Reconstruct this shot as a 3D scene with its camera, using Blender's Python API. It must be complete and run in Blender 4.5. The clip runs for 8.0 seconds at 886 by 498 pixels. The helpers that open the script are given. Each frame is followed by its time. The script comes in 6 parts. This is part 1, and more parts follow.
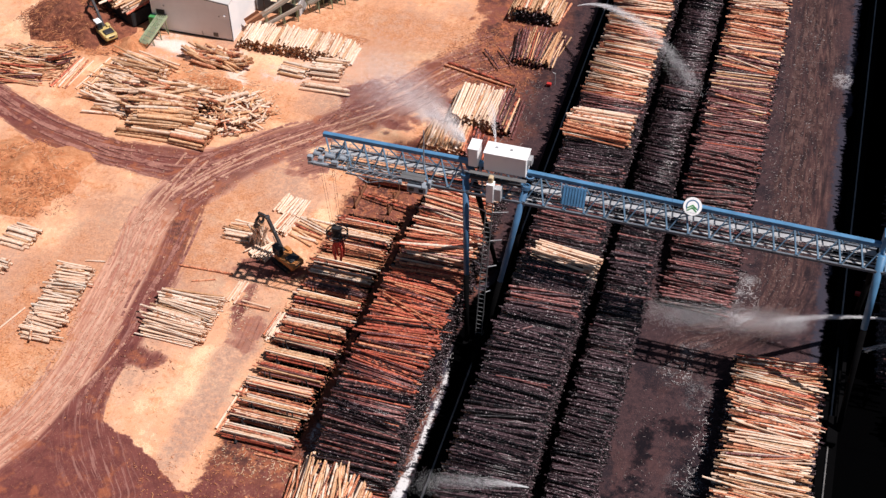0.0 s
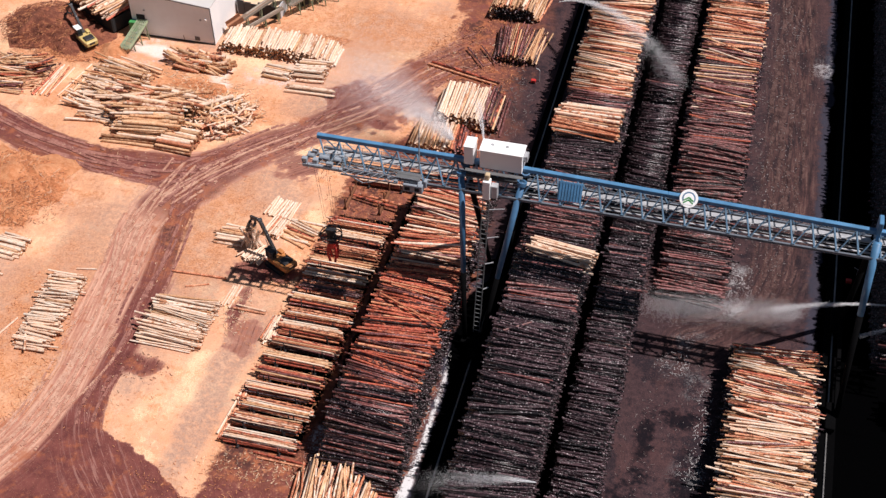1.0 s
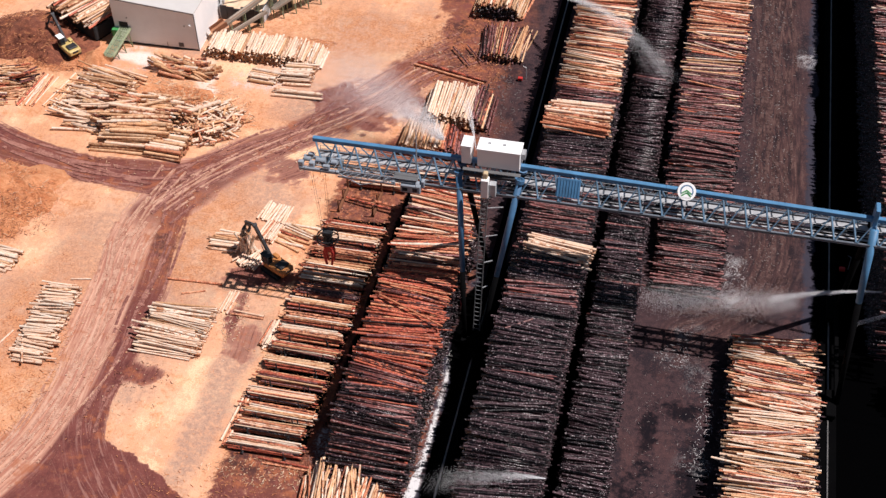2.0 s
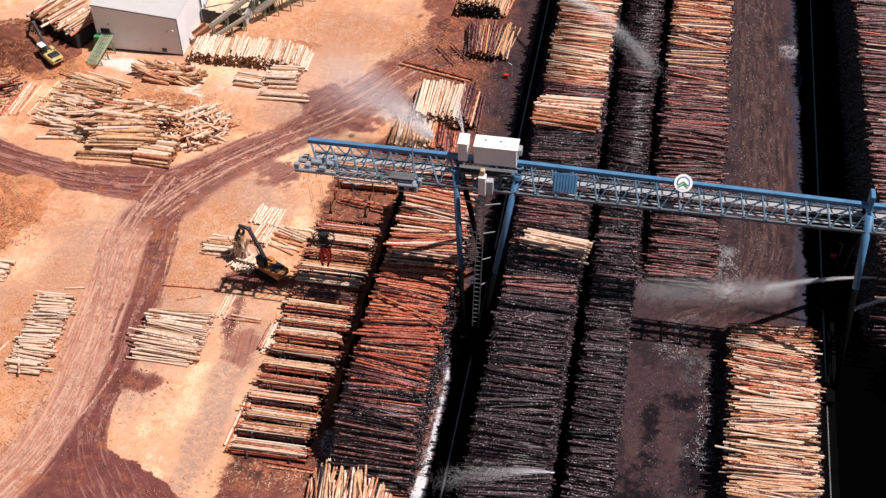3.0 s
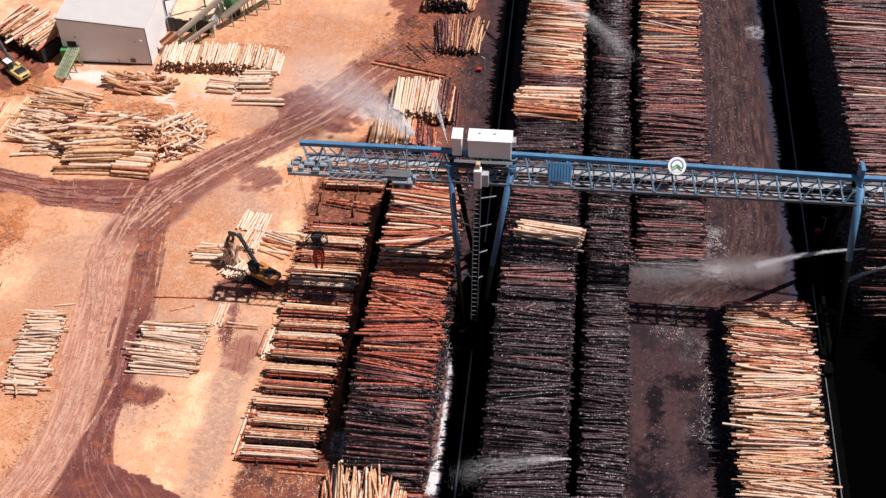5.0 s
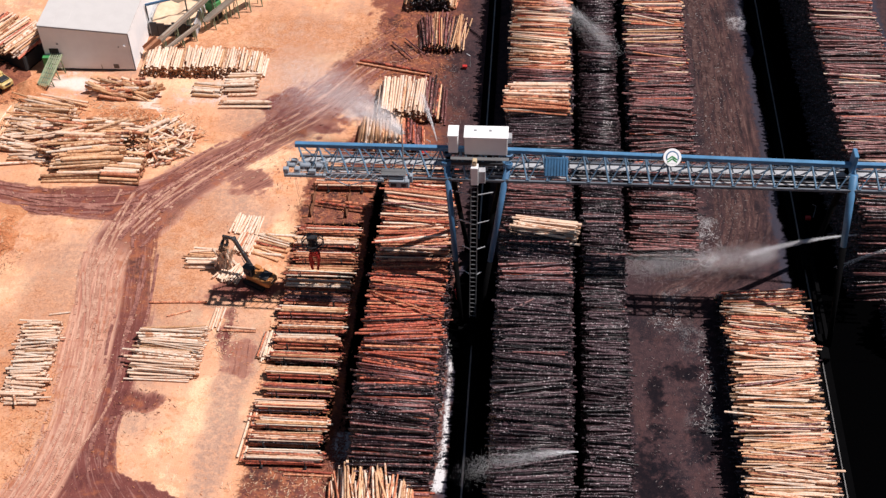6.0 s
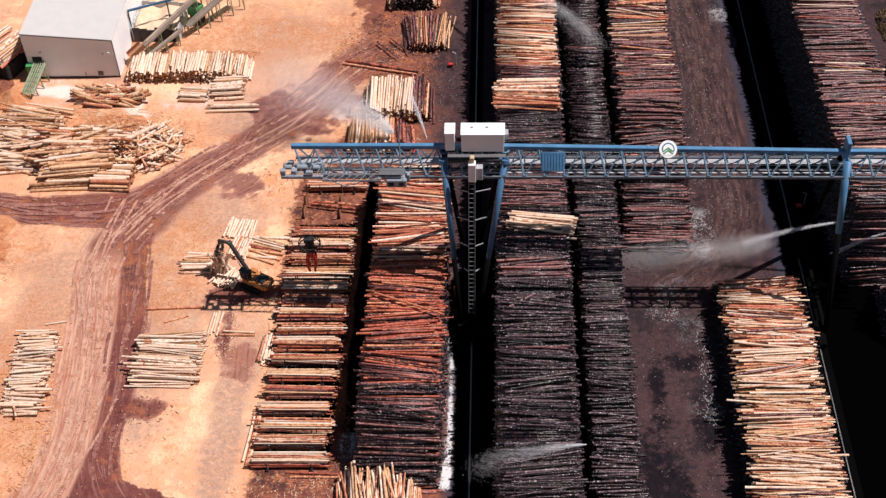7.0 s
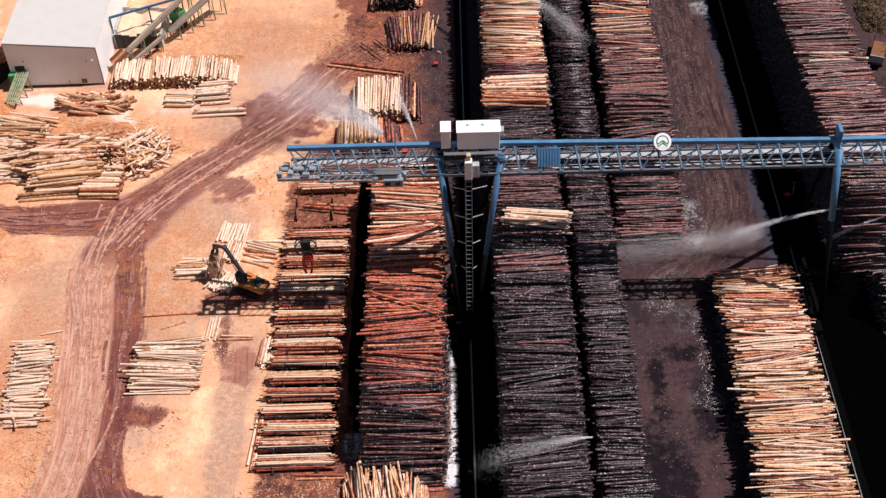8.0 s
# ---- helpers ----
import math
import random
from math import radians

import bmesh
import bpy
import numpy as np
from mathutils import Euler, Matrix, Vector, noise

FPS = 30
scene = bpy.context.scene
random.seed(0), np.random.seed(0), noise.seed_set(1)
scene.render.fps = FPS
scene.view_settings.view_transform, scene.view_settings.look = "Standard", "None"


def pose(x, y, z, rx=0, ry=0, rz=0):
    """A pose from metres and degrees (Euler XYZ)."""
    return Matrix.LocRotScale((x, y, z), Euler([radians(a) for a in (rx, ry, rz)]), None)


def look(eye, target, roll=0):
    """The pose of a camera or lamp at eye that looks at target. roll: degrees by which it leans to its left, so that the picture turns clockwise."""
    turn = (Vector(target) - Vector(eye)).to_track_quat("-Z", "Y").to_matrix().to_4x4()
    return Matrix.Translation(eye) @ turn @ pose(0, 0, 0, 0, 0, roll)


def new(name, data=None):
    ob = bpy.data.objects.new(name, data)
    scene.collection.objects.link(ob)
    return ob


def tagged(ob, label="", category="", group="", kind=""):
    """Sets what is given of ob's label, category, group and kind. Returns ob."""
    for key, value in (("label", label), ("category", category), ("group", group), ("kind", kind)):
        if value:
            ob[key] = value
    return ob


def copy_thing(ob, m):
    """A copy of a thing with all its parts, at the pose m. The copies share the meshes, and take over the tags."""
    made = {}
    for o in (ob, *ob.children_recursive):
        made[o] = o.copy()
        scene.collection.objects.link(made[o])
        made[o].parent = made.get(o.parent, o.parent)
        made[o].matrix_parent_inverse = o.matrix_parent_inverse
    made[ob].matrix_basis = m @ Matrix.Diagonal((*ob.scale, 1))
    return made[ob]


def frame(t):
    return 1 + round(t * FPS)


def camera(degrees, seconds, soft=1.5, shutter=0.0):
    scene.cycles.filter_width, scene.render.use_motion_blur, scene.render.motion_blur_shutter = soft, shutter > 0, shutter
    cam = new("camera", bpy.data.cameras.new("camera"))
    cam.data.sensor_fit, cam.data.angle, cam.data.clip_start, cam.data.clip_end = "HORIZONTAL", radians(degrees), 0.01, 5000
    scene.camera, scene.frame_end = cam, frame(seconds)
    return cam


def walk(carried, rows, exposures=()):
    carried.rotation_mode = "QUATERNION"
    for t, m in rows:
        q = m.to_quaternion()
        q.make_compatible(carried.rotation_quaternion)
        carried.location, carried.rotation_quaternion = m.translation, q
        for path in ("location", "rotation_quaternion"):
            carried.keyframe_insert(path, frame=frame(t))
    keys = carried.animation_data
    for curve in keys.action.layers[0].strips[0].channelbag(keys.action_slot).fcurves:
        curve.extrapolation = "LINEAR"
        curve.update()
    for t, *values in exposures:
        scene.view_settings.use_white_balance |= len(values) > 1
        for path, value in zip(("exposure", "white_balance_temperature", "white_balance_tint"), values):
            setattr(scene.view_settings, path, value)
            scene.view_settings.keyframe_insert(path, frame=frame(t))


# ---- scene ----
cam = camera(38.6, 8.0, 1.4)
PATH = [
    (0, (3.777, 0.432, 131.147), (3.345, 1.79, 129.743), -1.0),
    (0.5, (1.717, -0.362, 131.199), (1.313, 1.004, 129.795), -1.0),
    (1, (-0.277, -0.994, 131.239), (-0.654, 0.379, 129.834), -0.9),
    (1.5, (-2.178, -1.53, 131.277), (-2.531, -0.151, 129.872), -1.0),
    (3, (-7.938, -3.159, 131.444), (-8.216, -1.765, 130.038), -1.3),
    (3.5, (-9.882, -3.621, 131.464), (-10.135, -2.223, 130.056), -1.4),
    (4, (-11.782, -4.023, 131.486), (-12.011, -2.622, 130.077), -1.5),
    (4.5, (-13.666, -4.427, 131.521), (-13.871, -3.023, 130.112), -1.6),
    (6, (-19.614, -5.446, 131.727), (-19.742, -4.036, 130.314), -1.8),
    (6.5, (-21.624, -5.733, 131.792), (-21.726, -4.322, 130.379), -1.9),
    (7, (-23.657, -5.996, 131.869), (-23.734, -4.584, 130.454), -2.0),
    (7.5, (-25.705, -6.287, 131.944), (-25.755, -4.874, 130.53), -2.0),
    (8, (-27.765, -6.57, 132.011), (-27.789, -5.157, 130.596), -2.1),
]
walk(cam, [(t, look(eye, target, roll)) for t, eye, target, roll in PATH])

# ---- light ----
SUN_TO = Vector((0.56, 0.05, 1.0)).normalized()
world = bpy.data.worlds.new("sky")
scene.world = world
world.use_nodes = True
wn = world.node_tree.nodes
sky = wn.new("ShaderNodeTexSky")
sky.sky_type = "NISHITA"
sky.sun_disc = False
sky.sun_elevation = math.asin(SUN_TO.z)
sky.sun_rotation = math.atan2(SUN_TO.x, SUN_TO.y)
wn["Background"].inputs["Strength"].default_value = 0.036
world.node_tree.links.new(sky.outputs[0], wn["Background"].inputs["Color"])
sun = new("sun", bpy.data.lights.new("sun", "SUN"))
sun.data.energy, sun.data.angle, sun.data.color = 5.4, radians(0.53), (1.0, 0.925, 0.91)
sun.matrix_world = look((60, 130, 120), Vector((60, 130, 120)) - SUN_TO)
scene.view_settings.exposure = 0.0


# ---- materials ----
class Mat:
    """A node material with short ways to add and join nodes."""

    def __init__(self, name, rough=0.8, metal=0.0, spec=0.5):
        self.m = bpy.data.materials.new(name)
        self.m.use_nodes = True
        self.t = self.m.node_tree
        self.b = self.t.nodes["Principled BSDF"]
        self.b.inputs["Roughness"].default_value = rough
        self.b.inputs["Metallic"].default_value = metal
        self.b.inputs["Specular IOR Level"].default_value = spec

    def put(self, socket, v):
        if isinstance(v, bpy.types.NodeSocket):
            self.t.links.new(v, socket)
        elif isinstance(v, (tuple, list)) and len(v) == 3 and socket.type == "RGBA":
            socket.default_value = (*v, 1)
        else:
            socket.default_value = v

    def coords(self, scale=(1, 1, 1), kind="Object"):
        tc = self.t.nodes.new("ShaderNodeTexCoord")
        mp = self.t.nodes.new("ShaderNodeMapping")
        mp.inputs["Scale"].default_value = scale
        self.t.links.new(tc.outputs[kind], mp.inputs["Vector"])
        return mp.outputs[0]

    def noise(self, vec, scale, detail=4.0, rough=0.6):
        n = self.t.nodes.new("ShaderNodeTexNoise")
        self.put(n.inputs["Vector"], vec)
        n.inputs["Scale"].default_value, n.inputs["Detail"].default_value, n.inputs["Roughness"].default_value = scale, detail, rough
        return n.outputs["Fac"]

    def ramp(self, v, lo, hi, a=0.0, b=1.0):
        n = self.t.nodes.new("ShaderNodeMapRange")
        n.interpolation_type = "SMOOTHSTEP"
        for i, x in enumerate((v, lo, hi, a, b)):
            self.put(n.inputs[i], x)
        return n.outputs[0]

    def math(self, op, a, b=0.0):
        n = self.t.nodes.new("ShaderNodeMath")
        n.operation = op
        self.put(n.inputs[0], a)
        self.put(n.inputs[1], b)
        return n.outputs[0]

    def mix(self, f, a, b):
        n = self.t.nodes.new("ShaderNodeMix")
        n.data_type = "RGBA"
        self.put(n.inputs[0], f)
        self.put(n.inputs[6], a)
        self.put(n.inputs[7], b)
        return n.outputs[2]

    def attr(self, name, out="Fac"):
        n = self.t.nodes.new("ShaderNodeAttribute")
        n.attribute_name = name
        return n.outputs[out]

    def rnd(self):
        g = self.t.nodes.new("ShaderNodeNewGeometry")
        o = self.t.nodes.new("ShaderNodeObjectInfo")
        return self.math("FRACT", self.math("ADD", g.outputs["Random Per Island"], o.outputs["Random"]))

    def bump(self, h, strength=0.4, dist=0.05):
        n = self.t.nodes.new("ShaderNodeBump")
        n.inputs["Strength"].default_value, n.inputs["Distance"].default_value = strength, dist
        self.put(n.inputs["Height"], h)
        self.t.links.new(n.outputs[0], self.b.inputs["Normal"])

    def color(self, c):
        self.put(self.b.inputs["Base Color"], c)
        return self


def painted(name, c, rough=0.5, metal=0.0, wear=(0.25, 0.14, 0.08), amount=0.35, fade=0.72):
    """Paint or bare metal with grime at two scales and worn spots."""
    k = Mat(name, rough, metal)
    v = k.coords()
    big, fine = k.noise(v, 0.45, 5), k.noise(v, 6.0, 4)
    dull = tuple(x * fade for x in c)
    base = k.mix(k.ramp(big, 0.35, 0.7), c, dull)
    k.color(k.mix(k.math("MULTIPLY", k.ramp(fine, 0.62, 0.75), amount), base, wear))
    k.put(k.b.inputs["Roughness"], k.ramp(fine, 0.3, 0.7, rough - 0.1, min(1, rough + 0.2)))
    k.bump(fine, 0.15, 0.01)
    return k.m


def log_mat(name, pale, warm, bark, bark_lo, rough=0.7, spec=0.4, fleck=(0.7, 0.5, 0.36), flecks=0.4, fleck_lo=0.62, dim0=0.62, flake=0.75):
    """Log skin: pale wood, warm inner bark, dark bark left in patches and small bright flecks (bare wood, and wet
    glints painted in on the dark skins); each log differs.
    """
    k = Mat(name, rough, 0.0, spec)
    r = k.rnd()
    g = k.t.nodes.new("ShaderNodeNewGeometry")

    def spots(scale, detail, salt):
        n = k.t.nodes.new("ShaderNodeTexNoise")
        n.noise_dimensions = "4D"
        k.t.links.new(g.outputs["Position"], n.inputs["Vector"])
        k.put(n.inputs["W"], k.math("MULTIPLY", r, salt))
        n.inputs["Scale"].default_value, n.inputs["Detail"].default_value, n.inputs["Roughness"].default_value = scale, detail, 0.65
        return n.outputs["Fac"]
    patch, fine, bits = spots(1.5, 5, 31), spots(3.6, 4, 57), spots(4.2, 3, 83)
    flakes = spots(7.5, 2, 19)
    r2, r3 = k.math("FRACT", k.math("MULTIPLY", r, 7.31)), k.math("FRACT", k.math("MULTIPLY", r, 13.7))
    c = k.mix(r, pale, warm)
    c = k.mix(k.ramp(patch, 0.44, 0.62), c, warm)
    shift = k.math("ADD", patch, k.math("MULTIPLY", k.math("SUBTRACT", r2, 0.5), 0.42))
    c = k.mix(k.ramp(shift, bark_lo, bark_lo + 0.09), c, bark)
    c = k.mix(k.math("MULTIPLY", k.ramp(fine, 0.52, 0.62), flake), c, bark)
    c = k.mix(k.math("MULTIPLY", k.math("MULTIPLY", k.ramp(flakes, 0.50, 0.60), k.ramp(patch, 0.36, 0.58, 0.25, 1.0)), flake), c, bark)
    c = k.mix(k.math("MULTIPLY", k.ramp(bits, fleck_lo - 0.03, fleck_lo + 0.03), flecks), c, fleck)
    dim = k.math("ADD", dim0, k.math("MULTIPLY", r3, 1.1 - dim0))
    c = k.mix(dim, (0, 0, 0), c)
    k.color(c)
    k.bump(k.math("ADD", fine, bits), 0.8, 0.07)
    return k.m


def end_mat(name, c, heart):
    """Sawn log ends with a darker heart and bark dirt."""
    k = Mat(name, 0.85)
    n = k.noise(k.coords((3, 3, 3)), 1.3, 4)
    k.color(k.mix(k.ramp(k.rnd(), 0.1, 0.9), k.mix(n, c, heart), heart))
    k.bump(n, 0.4, 0.02)
    return k.m


LOG_CREAM = log_mat("log_cream", (0.87, 0.765, 0.64), (0.84, 0.57, 0.40), (0.48, 0.215, 0.11), 0.67, 0.7, 0.4, (0.92, 0.84, 0.75), 0.3, 0.60, 0.80, 0.3)
LOG_TAN = log_mat("log_tan", (0.88, 0.60, 0.385), (0.74, 0.41, 0.21), (0.40, 0.155, 0.075), 0.64, 0.75, 0.35, (0.92, 0.74, 0.56), 0.45, 0.62, 0.62, 0.6)
LOG_AMBER = log_mat("log_amber", (0.88, 0.44, 0.25), (0.66, 0.215, 0.105), (0.15, 0.038, 0.022), 0.60, 0.65, 0.4, (0.95, 0.70, 0.50), 0.55, 0.62, 0.74)
LOG_RUST = log_mat("log_rust", (0.82, 0.235, 0.125), (0.56, 0.112, 0.062), (0.075, 0.018, 0.015), 0.58, 0.5, 0.5, (0.90, 0.54, 0.38), 0.55, 0.62, 0.74)
# flecks on the next two skins paint glints off wet bark
LOG_MAROON = log_mat("log_maroon", (0.41, 0.162, 0.148), (0.25, 0.080, 0.076), (0.026, 0.010, 0.011), 0.54, 0.38, 0.55, (0.80, 0.57, 0.52), 0.65, 0.60, 0.52)
LOG_DARK = log_mat("log_dark_wet_and_shaded", (0.170, 0.102, 0.114), (0.056, 0.030, 0.036), (0.006, 0.0035, 0.0045), 0.50, 0.26, 0.6, (0.66, 0.55, 0.57), 0.8, 0.62, 0.34)
END_PALE = end_mat("log_end_pale", (0.55, 0.33, 0.18), (0.26, 0.11, 0.05))
END_DARK = end_mat("log_end_dark", (0.026, 0.017, 0.015), (0.007, 0.005, 0.0045))
SKINS = [LOG_CREAM, LOG_AMBER, LOG_RUST, LOG_MAROON, LOG_DARK, END_PALE, END_DARK, LOG_TAN]
TONE_SKINS = [LOG_CREAM, LOG_AMBER, LOG_RUST, LOG_MAROON, LOG_DARK, LOG_TAN]

BLUE = painted("crane_blue", (0.085, 0.235, 0.42), 0.45, 0.0, (0.3, 0.33, 0.36), 0.3)
CHORD = painted("grimy_chord", (0.13, 0.15, 0.18), 0.6, 0.0, (0.4, 0.4, 0.4), 0.35)
BLUE_DARK = painted("crane_blue_dark", (0.06, 0.16, 0.30), 0.5, 0.0, (0.2, 0.2, 0.22), 0.3)
STRUT_BLUE = painted("strut_blue_grey", (0.13, 0.23, 0.34), 0.5, 0.0, (0.35, 0.38, 0.4), 0.4)
TAN_STEEL = painted("tan_paint", (0.55, 0.42, 0.26), 0.6)
TROLLEY_GREY = painted("trolley_grey", (0.30, 0.34, 0.39), 0.55, 0.0, (0.15, 0.13, 0.12), 0.5)
DULL_STEEL = painted("dull_steel", (0.15, 0.152, 0.156), 0.6, 0.2, (0.05, 0.045, 0.04), 0.6)
GREY_STEEL = painted("galvanised_steel", (0.52, 0.53, 0.55), 0.5, 0.3, (0.2, 0.18, 0.16), 0.4)
DARK_STEEL = painted("dark_steel", (0.045, 0.045, 0.05), 0.5, 0.3, (0.12, 0.06, 0.03), 0.5)
WHITE = painted("white_sheet", (0.87, 0.87, 0.87), 0.55, 0.0, (0.72, 0.69, 0.64), 0.12, 0.96)
SIGN_WHITE = painted("sign_white", (0.90, 0.90, 0.90), 0.5, 0.0, (0.8, 0.8, 0.8), 0.05, 0.98)
ROOF_WHITE = painted("roof_sheet", (0.55, 0.525, 0.505), 0.7, 0.0, (0.47, 0.45, 0.43), 0.15, 0.95)
OFF_WHITE = painted("shed_cladding", (0.82, 0.86, 0.89), 0.6, 0.0, (0.72, 0.71, 0.68), 0.15, 0.95)
GREEN = painted("green_paint", (0.06, 0.30, 0.09), 0.5)
GREEN_DULL = painted("conveyor_green", (0.23, 0.27, 0.16), 0.6)
RED = painted("red_paint", (0.55, 0.035, 0.03), 0.45, 0.0, (0.1, 0.03, 0.02), 0.4)
AMBER_PAINT = painted("machine_yellow_orange", (0.50, 0.20, 0.06), 0.5, 0.0, (0.12, 0.07, 0.04), 0.5)
YELLOW = painted("machine_yellow", (0.62, 0.46, 0.17), 0.5, 0.0, (0.15, 0.1, 0.05), 0.4)
BLACK = painted("black_rubber", (0.02, 0.02, 0.022), 0.75, 0.0, (0.1, 0.06, 0.04), 0.4)
CONCRETE = painted("pale_concrete", (0.55, 0.55, 0.55), 0.85, 0.0, (0.18, 0.14, 0.12), 0.7)
RAIL_STEEL = painted("rail_steel", (0.30, 0.29, 0.28), 0.35, 0.8, (0.16, 0.08, 0.05), 0.3)
# near-black base colour holds the shade on rail beds and feed deck floor
SHADE_BLACK = painted("shade_black_ground", (0.0018, 0.0018, 0.0021), 0.95, 0.0, (0.005, 0.004, 0.004), 0.4)
SHADE_BLACK.node_tree.nodes["Principled BSDF"].inputs["Specular IOR Level"].default_value = 0.03
# near-black steel: shade on the rear and lower legs put into colour
SHADE_STEEL = painted("shade_black_steel", (0.0022, 0.0022, 0.0026), 0.9, 0.0, (0.008, 0.006, 0.0055), 0.35)
SHADE_STEEL.node_tree.nodes["Principled BSDF"].inputs["Specular IOR Level"].default_value = 0.06
RUST_STEEL = painted("rusty_steel", (0.22, 0.085, 0.04), 0.8, 0.1, (0.08, 0.03, 0.02), 0.6)
glass = Mat("dark_glass", 0.08, 0.0, 0.6).color((0.02, 0.025, 0.03)).m


# ---- mesh helpers ----
def part(name, bm, mat, parent, label="", smooth=False):
    """Links bm as one mesh object under parent."""
    me = bpy.data.meshes.new(name)
    bm.to_mesh(me)
    bm.free()
    for m in mat if isinstance(mat, list) else [mat]:
        me.materials.append(m)
    if smooth:
        me.shade_smooth()
    ob = new(name, me)
    ob.parent = parent
    if label:
        tagged(ob, label)
    return ob


def thing(name, at, label, category, group="", turn=0.0):
    ob = new(name)
    ob.matrix_basis = pose(*at, 0, 0, turn)
    ob.empty_display_size = 0.3
    return tagged(ob, label, category, group)


def box(bm, c, s, rot=None, bevel=0.0):
    m = Matrix.Translation(c) @ (rot.to_4x4() if rot else Matrix()) @ Matrix.Diagonal((*s, 1))
    g = bmesh.ops.create_cube(bm, size=1, matrix=m)
    if bevel:
        es = list({e for v in g["verts"] for e in v.link_edges})
        bmesh.ops.bevel(bm, geom=es, offset=bevel, segments=1, affect="EDGES")
    return bm


def bar(bm, a, b, w, h=None, sides=0):
    """A bar from a to b: a box w by h across, or a tube of diameter w with that many sides."""
    a, b = Vector(a), Vector(b)
    d = b - a
    q = d.to_track_quat("Z", "Y").to_matrix().to_4x4()
    m = Matrix.Translation((a + b) / 2) @ q
    if sides:
        bmesh.ops.create_cone(bm, cap_ends=True, segments=sides, radius1=w / 2, radius2=(h or w) / 2, depth=d.length, matrix=m)
    else:
        bmesh.ops.create_cube(bm, size=1, matrix=m @ Matrix.Diagonal((w, h or w, d.length, 1)))
    return bm


def B():
    return bmesh.new()


# ---- ground ----
def near_line(X, Y, pts):
    """Distance to a polyline, and the way along it."""
    best, along = np.full(X.shape, 1e9), np.zeros(X.shape)
    run = 0.0
    for (x0, y0), (x1, y1) in zip(pts, pts[1:]):
        dx, dy = x1 - x0, y1 - y0
        n = math.hypot(dx, dy)
        u = np.clip(((X - x0) * dx + (Y - y0) * dy) / n ** 2, 0, 1)
        side = np.sign((X - x0) * dy - (Y - y0) * dx)
        d = np.hypot(X - x0 - u * dx, Y - y0 - u * dy)
        k = d < np.abs(best)
        best = np.where(k, d * side, best)
        along = np.where(k, run + u * n, along)
        run += n
    return best, along


def soft(d, w, e):
    return np.clip((w + e - np.abs(d)) / (2 * e), 0, 1)


def within(V, a, b, e):
    return np.clip((V - a) / e, 0, 1) * np.clip((b - V) / e, 0, 1)


# lines of the wheel tracks: points, half width, how damp, how dark
ROADS = [
    ([(-77.5, 134), (-75.8, 122), (-74.6, 112), (-74.0, 100), (-73.8, 91), (-71.5, 83), (-64, 74)], 2.5, 1.0, 1.0),
    ([(-78.6, 136), (-81.0, 122), (-79.9, 111), (-78.7, 98), (-78.6, 90), (-80.4, 79), (-86, 67)], 3.4, 1.0, 0.05),
    ([(-80, 126), (-77.5, 131.5), (-74, 137), (-69.4, 142.4), (-62, 150), (-54, 160), (-48, 170), (-40, 178)], 4.2, 1.0, 0.6),
    ([(-75, 138), (-79, 134.6), (-88, 133.8), (-98, 134), (-108, 136.5), (-122, 142), (-150, 152)], 3.4, 1.0, 0.9),
]


def flowing(pts, n=7):
    """A smooth line through the points."""
    p = [Vector(q) for q in [pts[0]] + pts + [pts[-1]]]
    out = []
    for a, b, c, d in zip(p, p[1:], p[2:], p[3:]):
        for i in range(n):
            u = i / n
            q = 0.5 * (2 * b + (c - a) * u + (2 * a - 5 * b + 4 * c - d) * u * u + (3 * b - a - 3 * c + d) * u ** 3)
            out.append((q.x, q.y))
    return out + [pts[-1]]


# pale sawdust spilt near the shed: centre and radii
DUST = [(-96.8, 163.3, 3.6, 1.4), (-86.0, 163.6, 2.0, 1.6), (-83.4, 159.8, 1.8, 2.4), (-82.0, 156.6, 1.4, 1.6)]


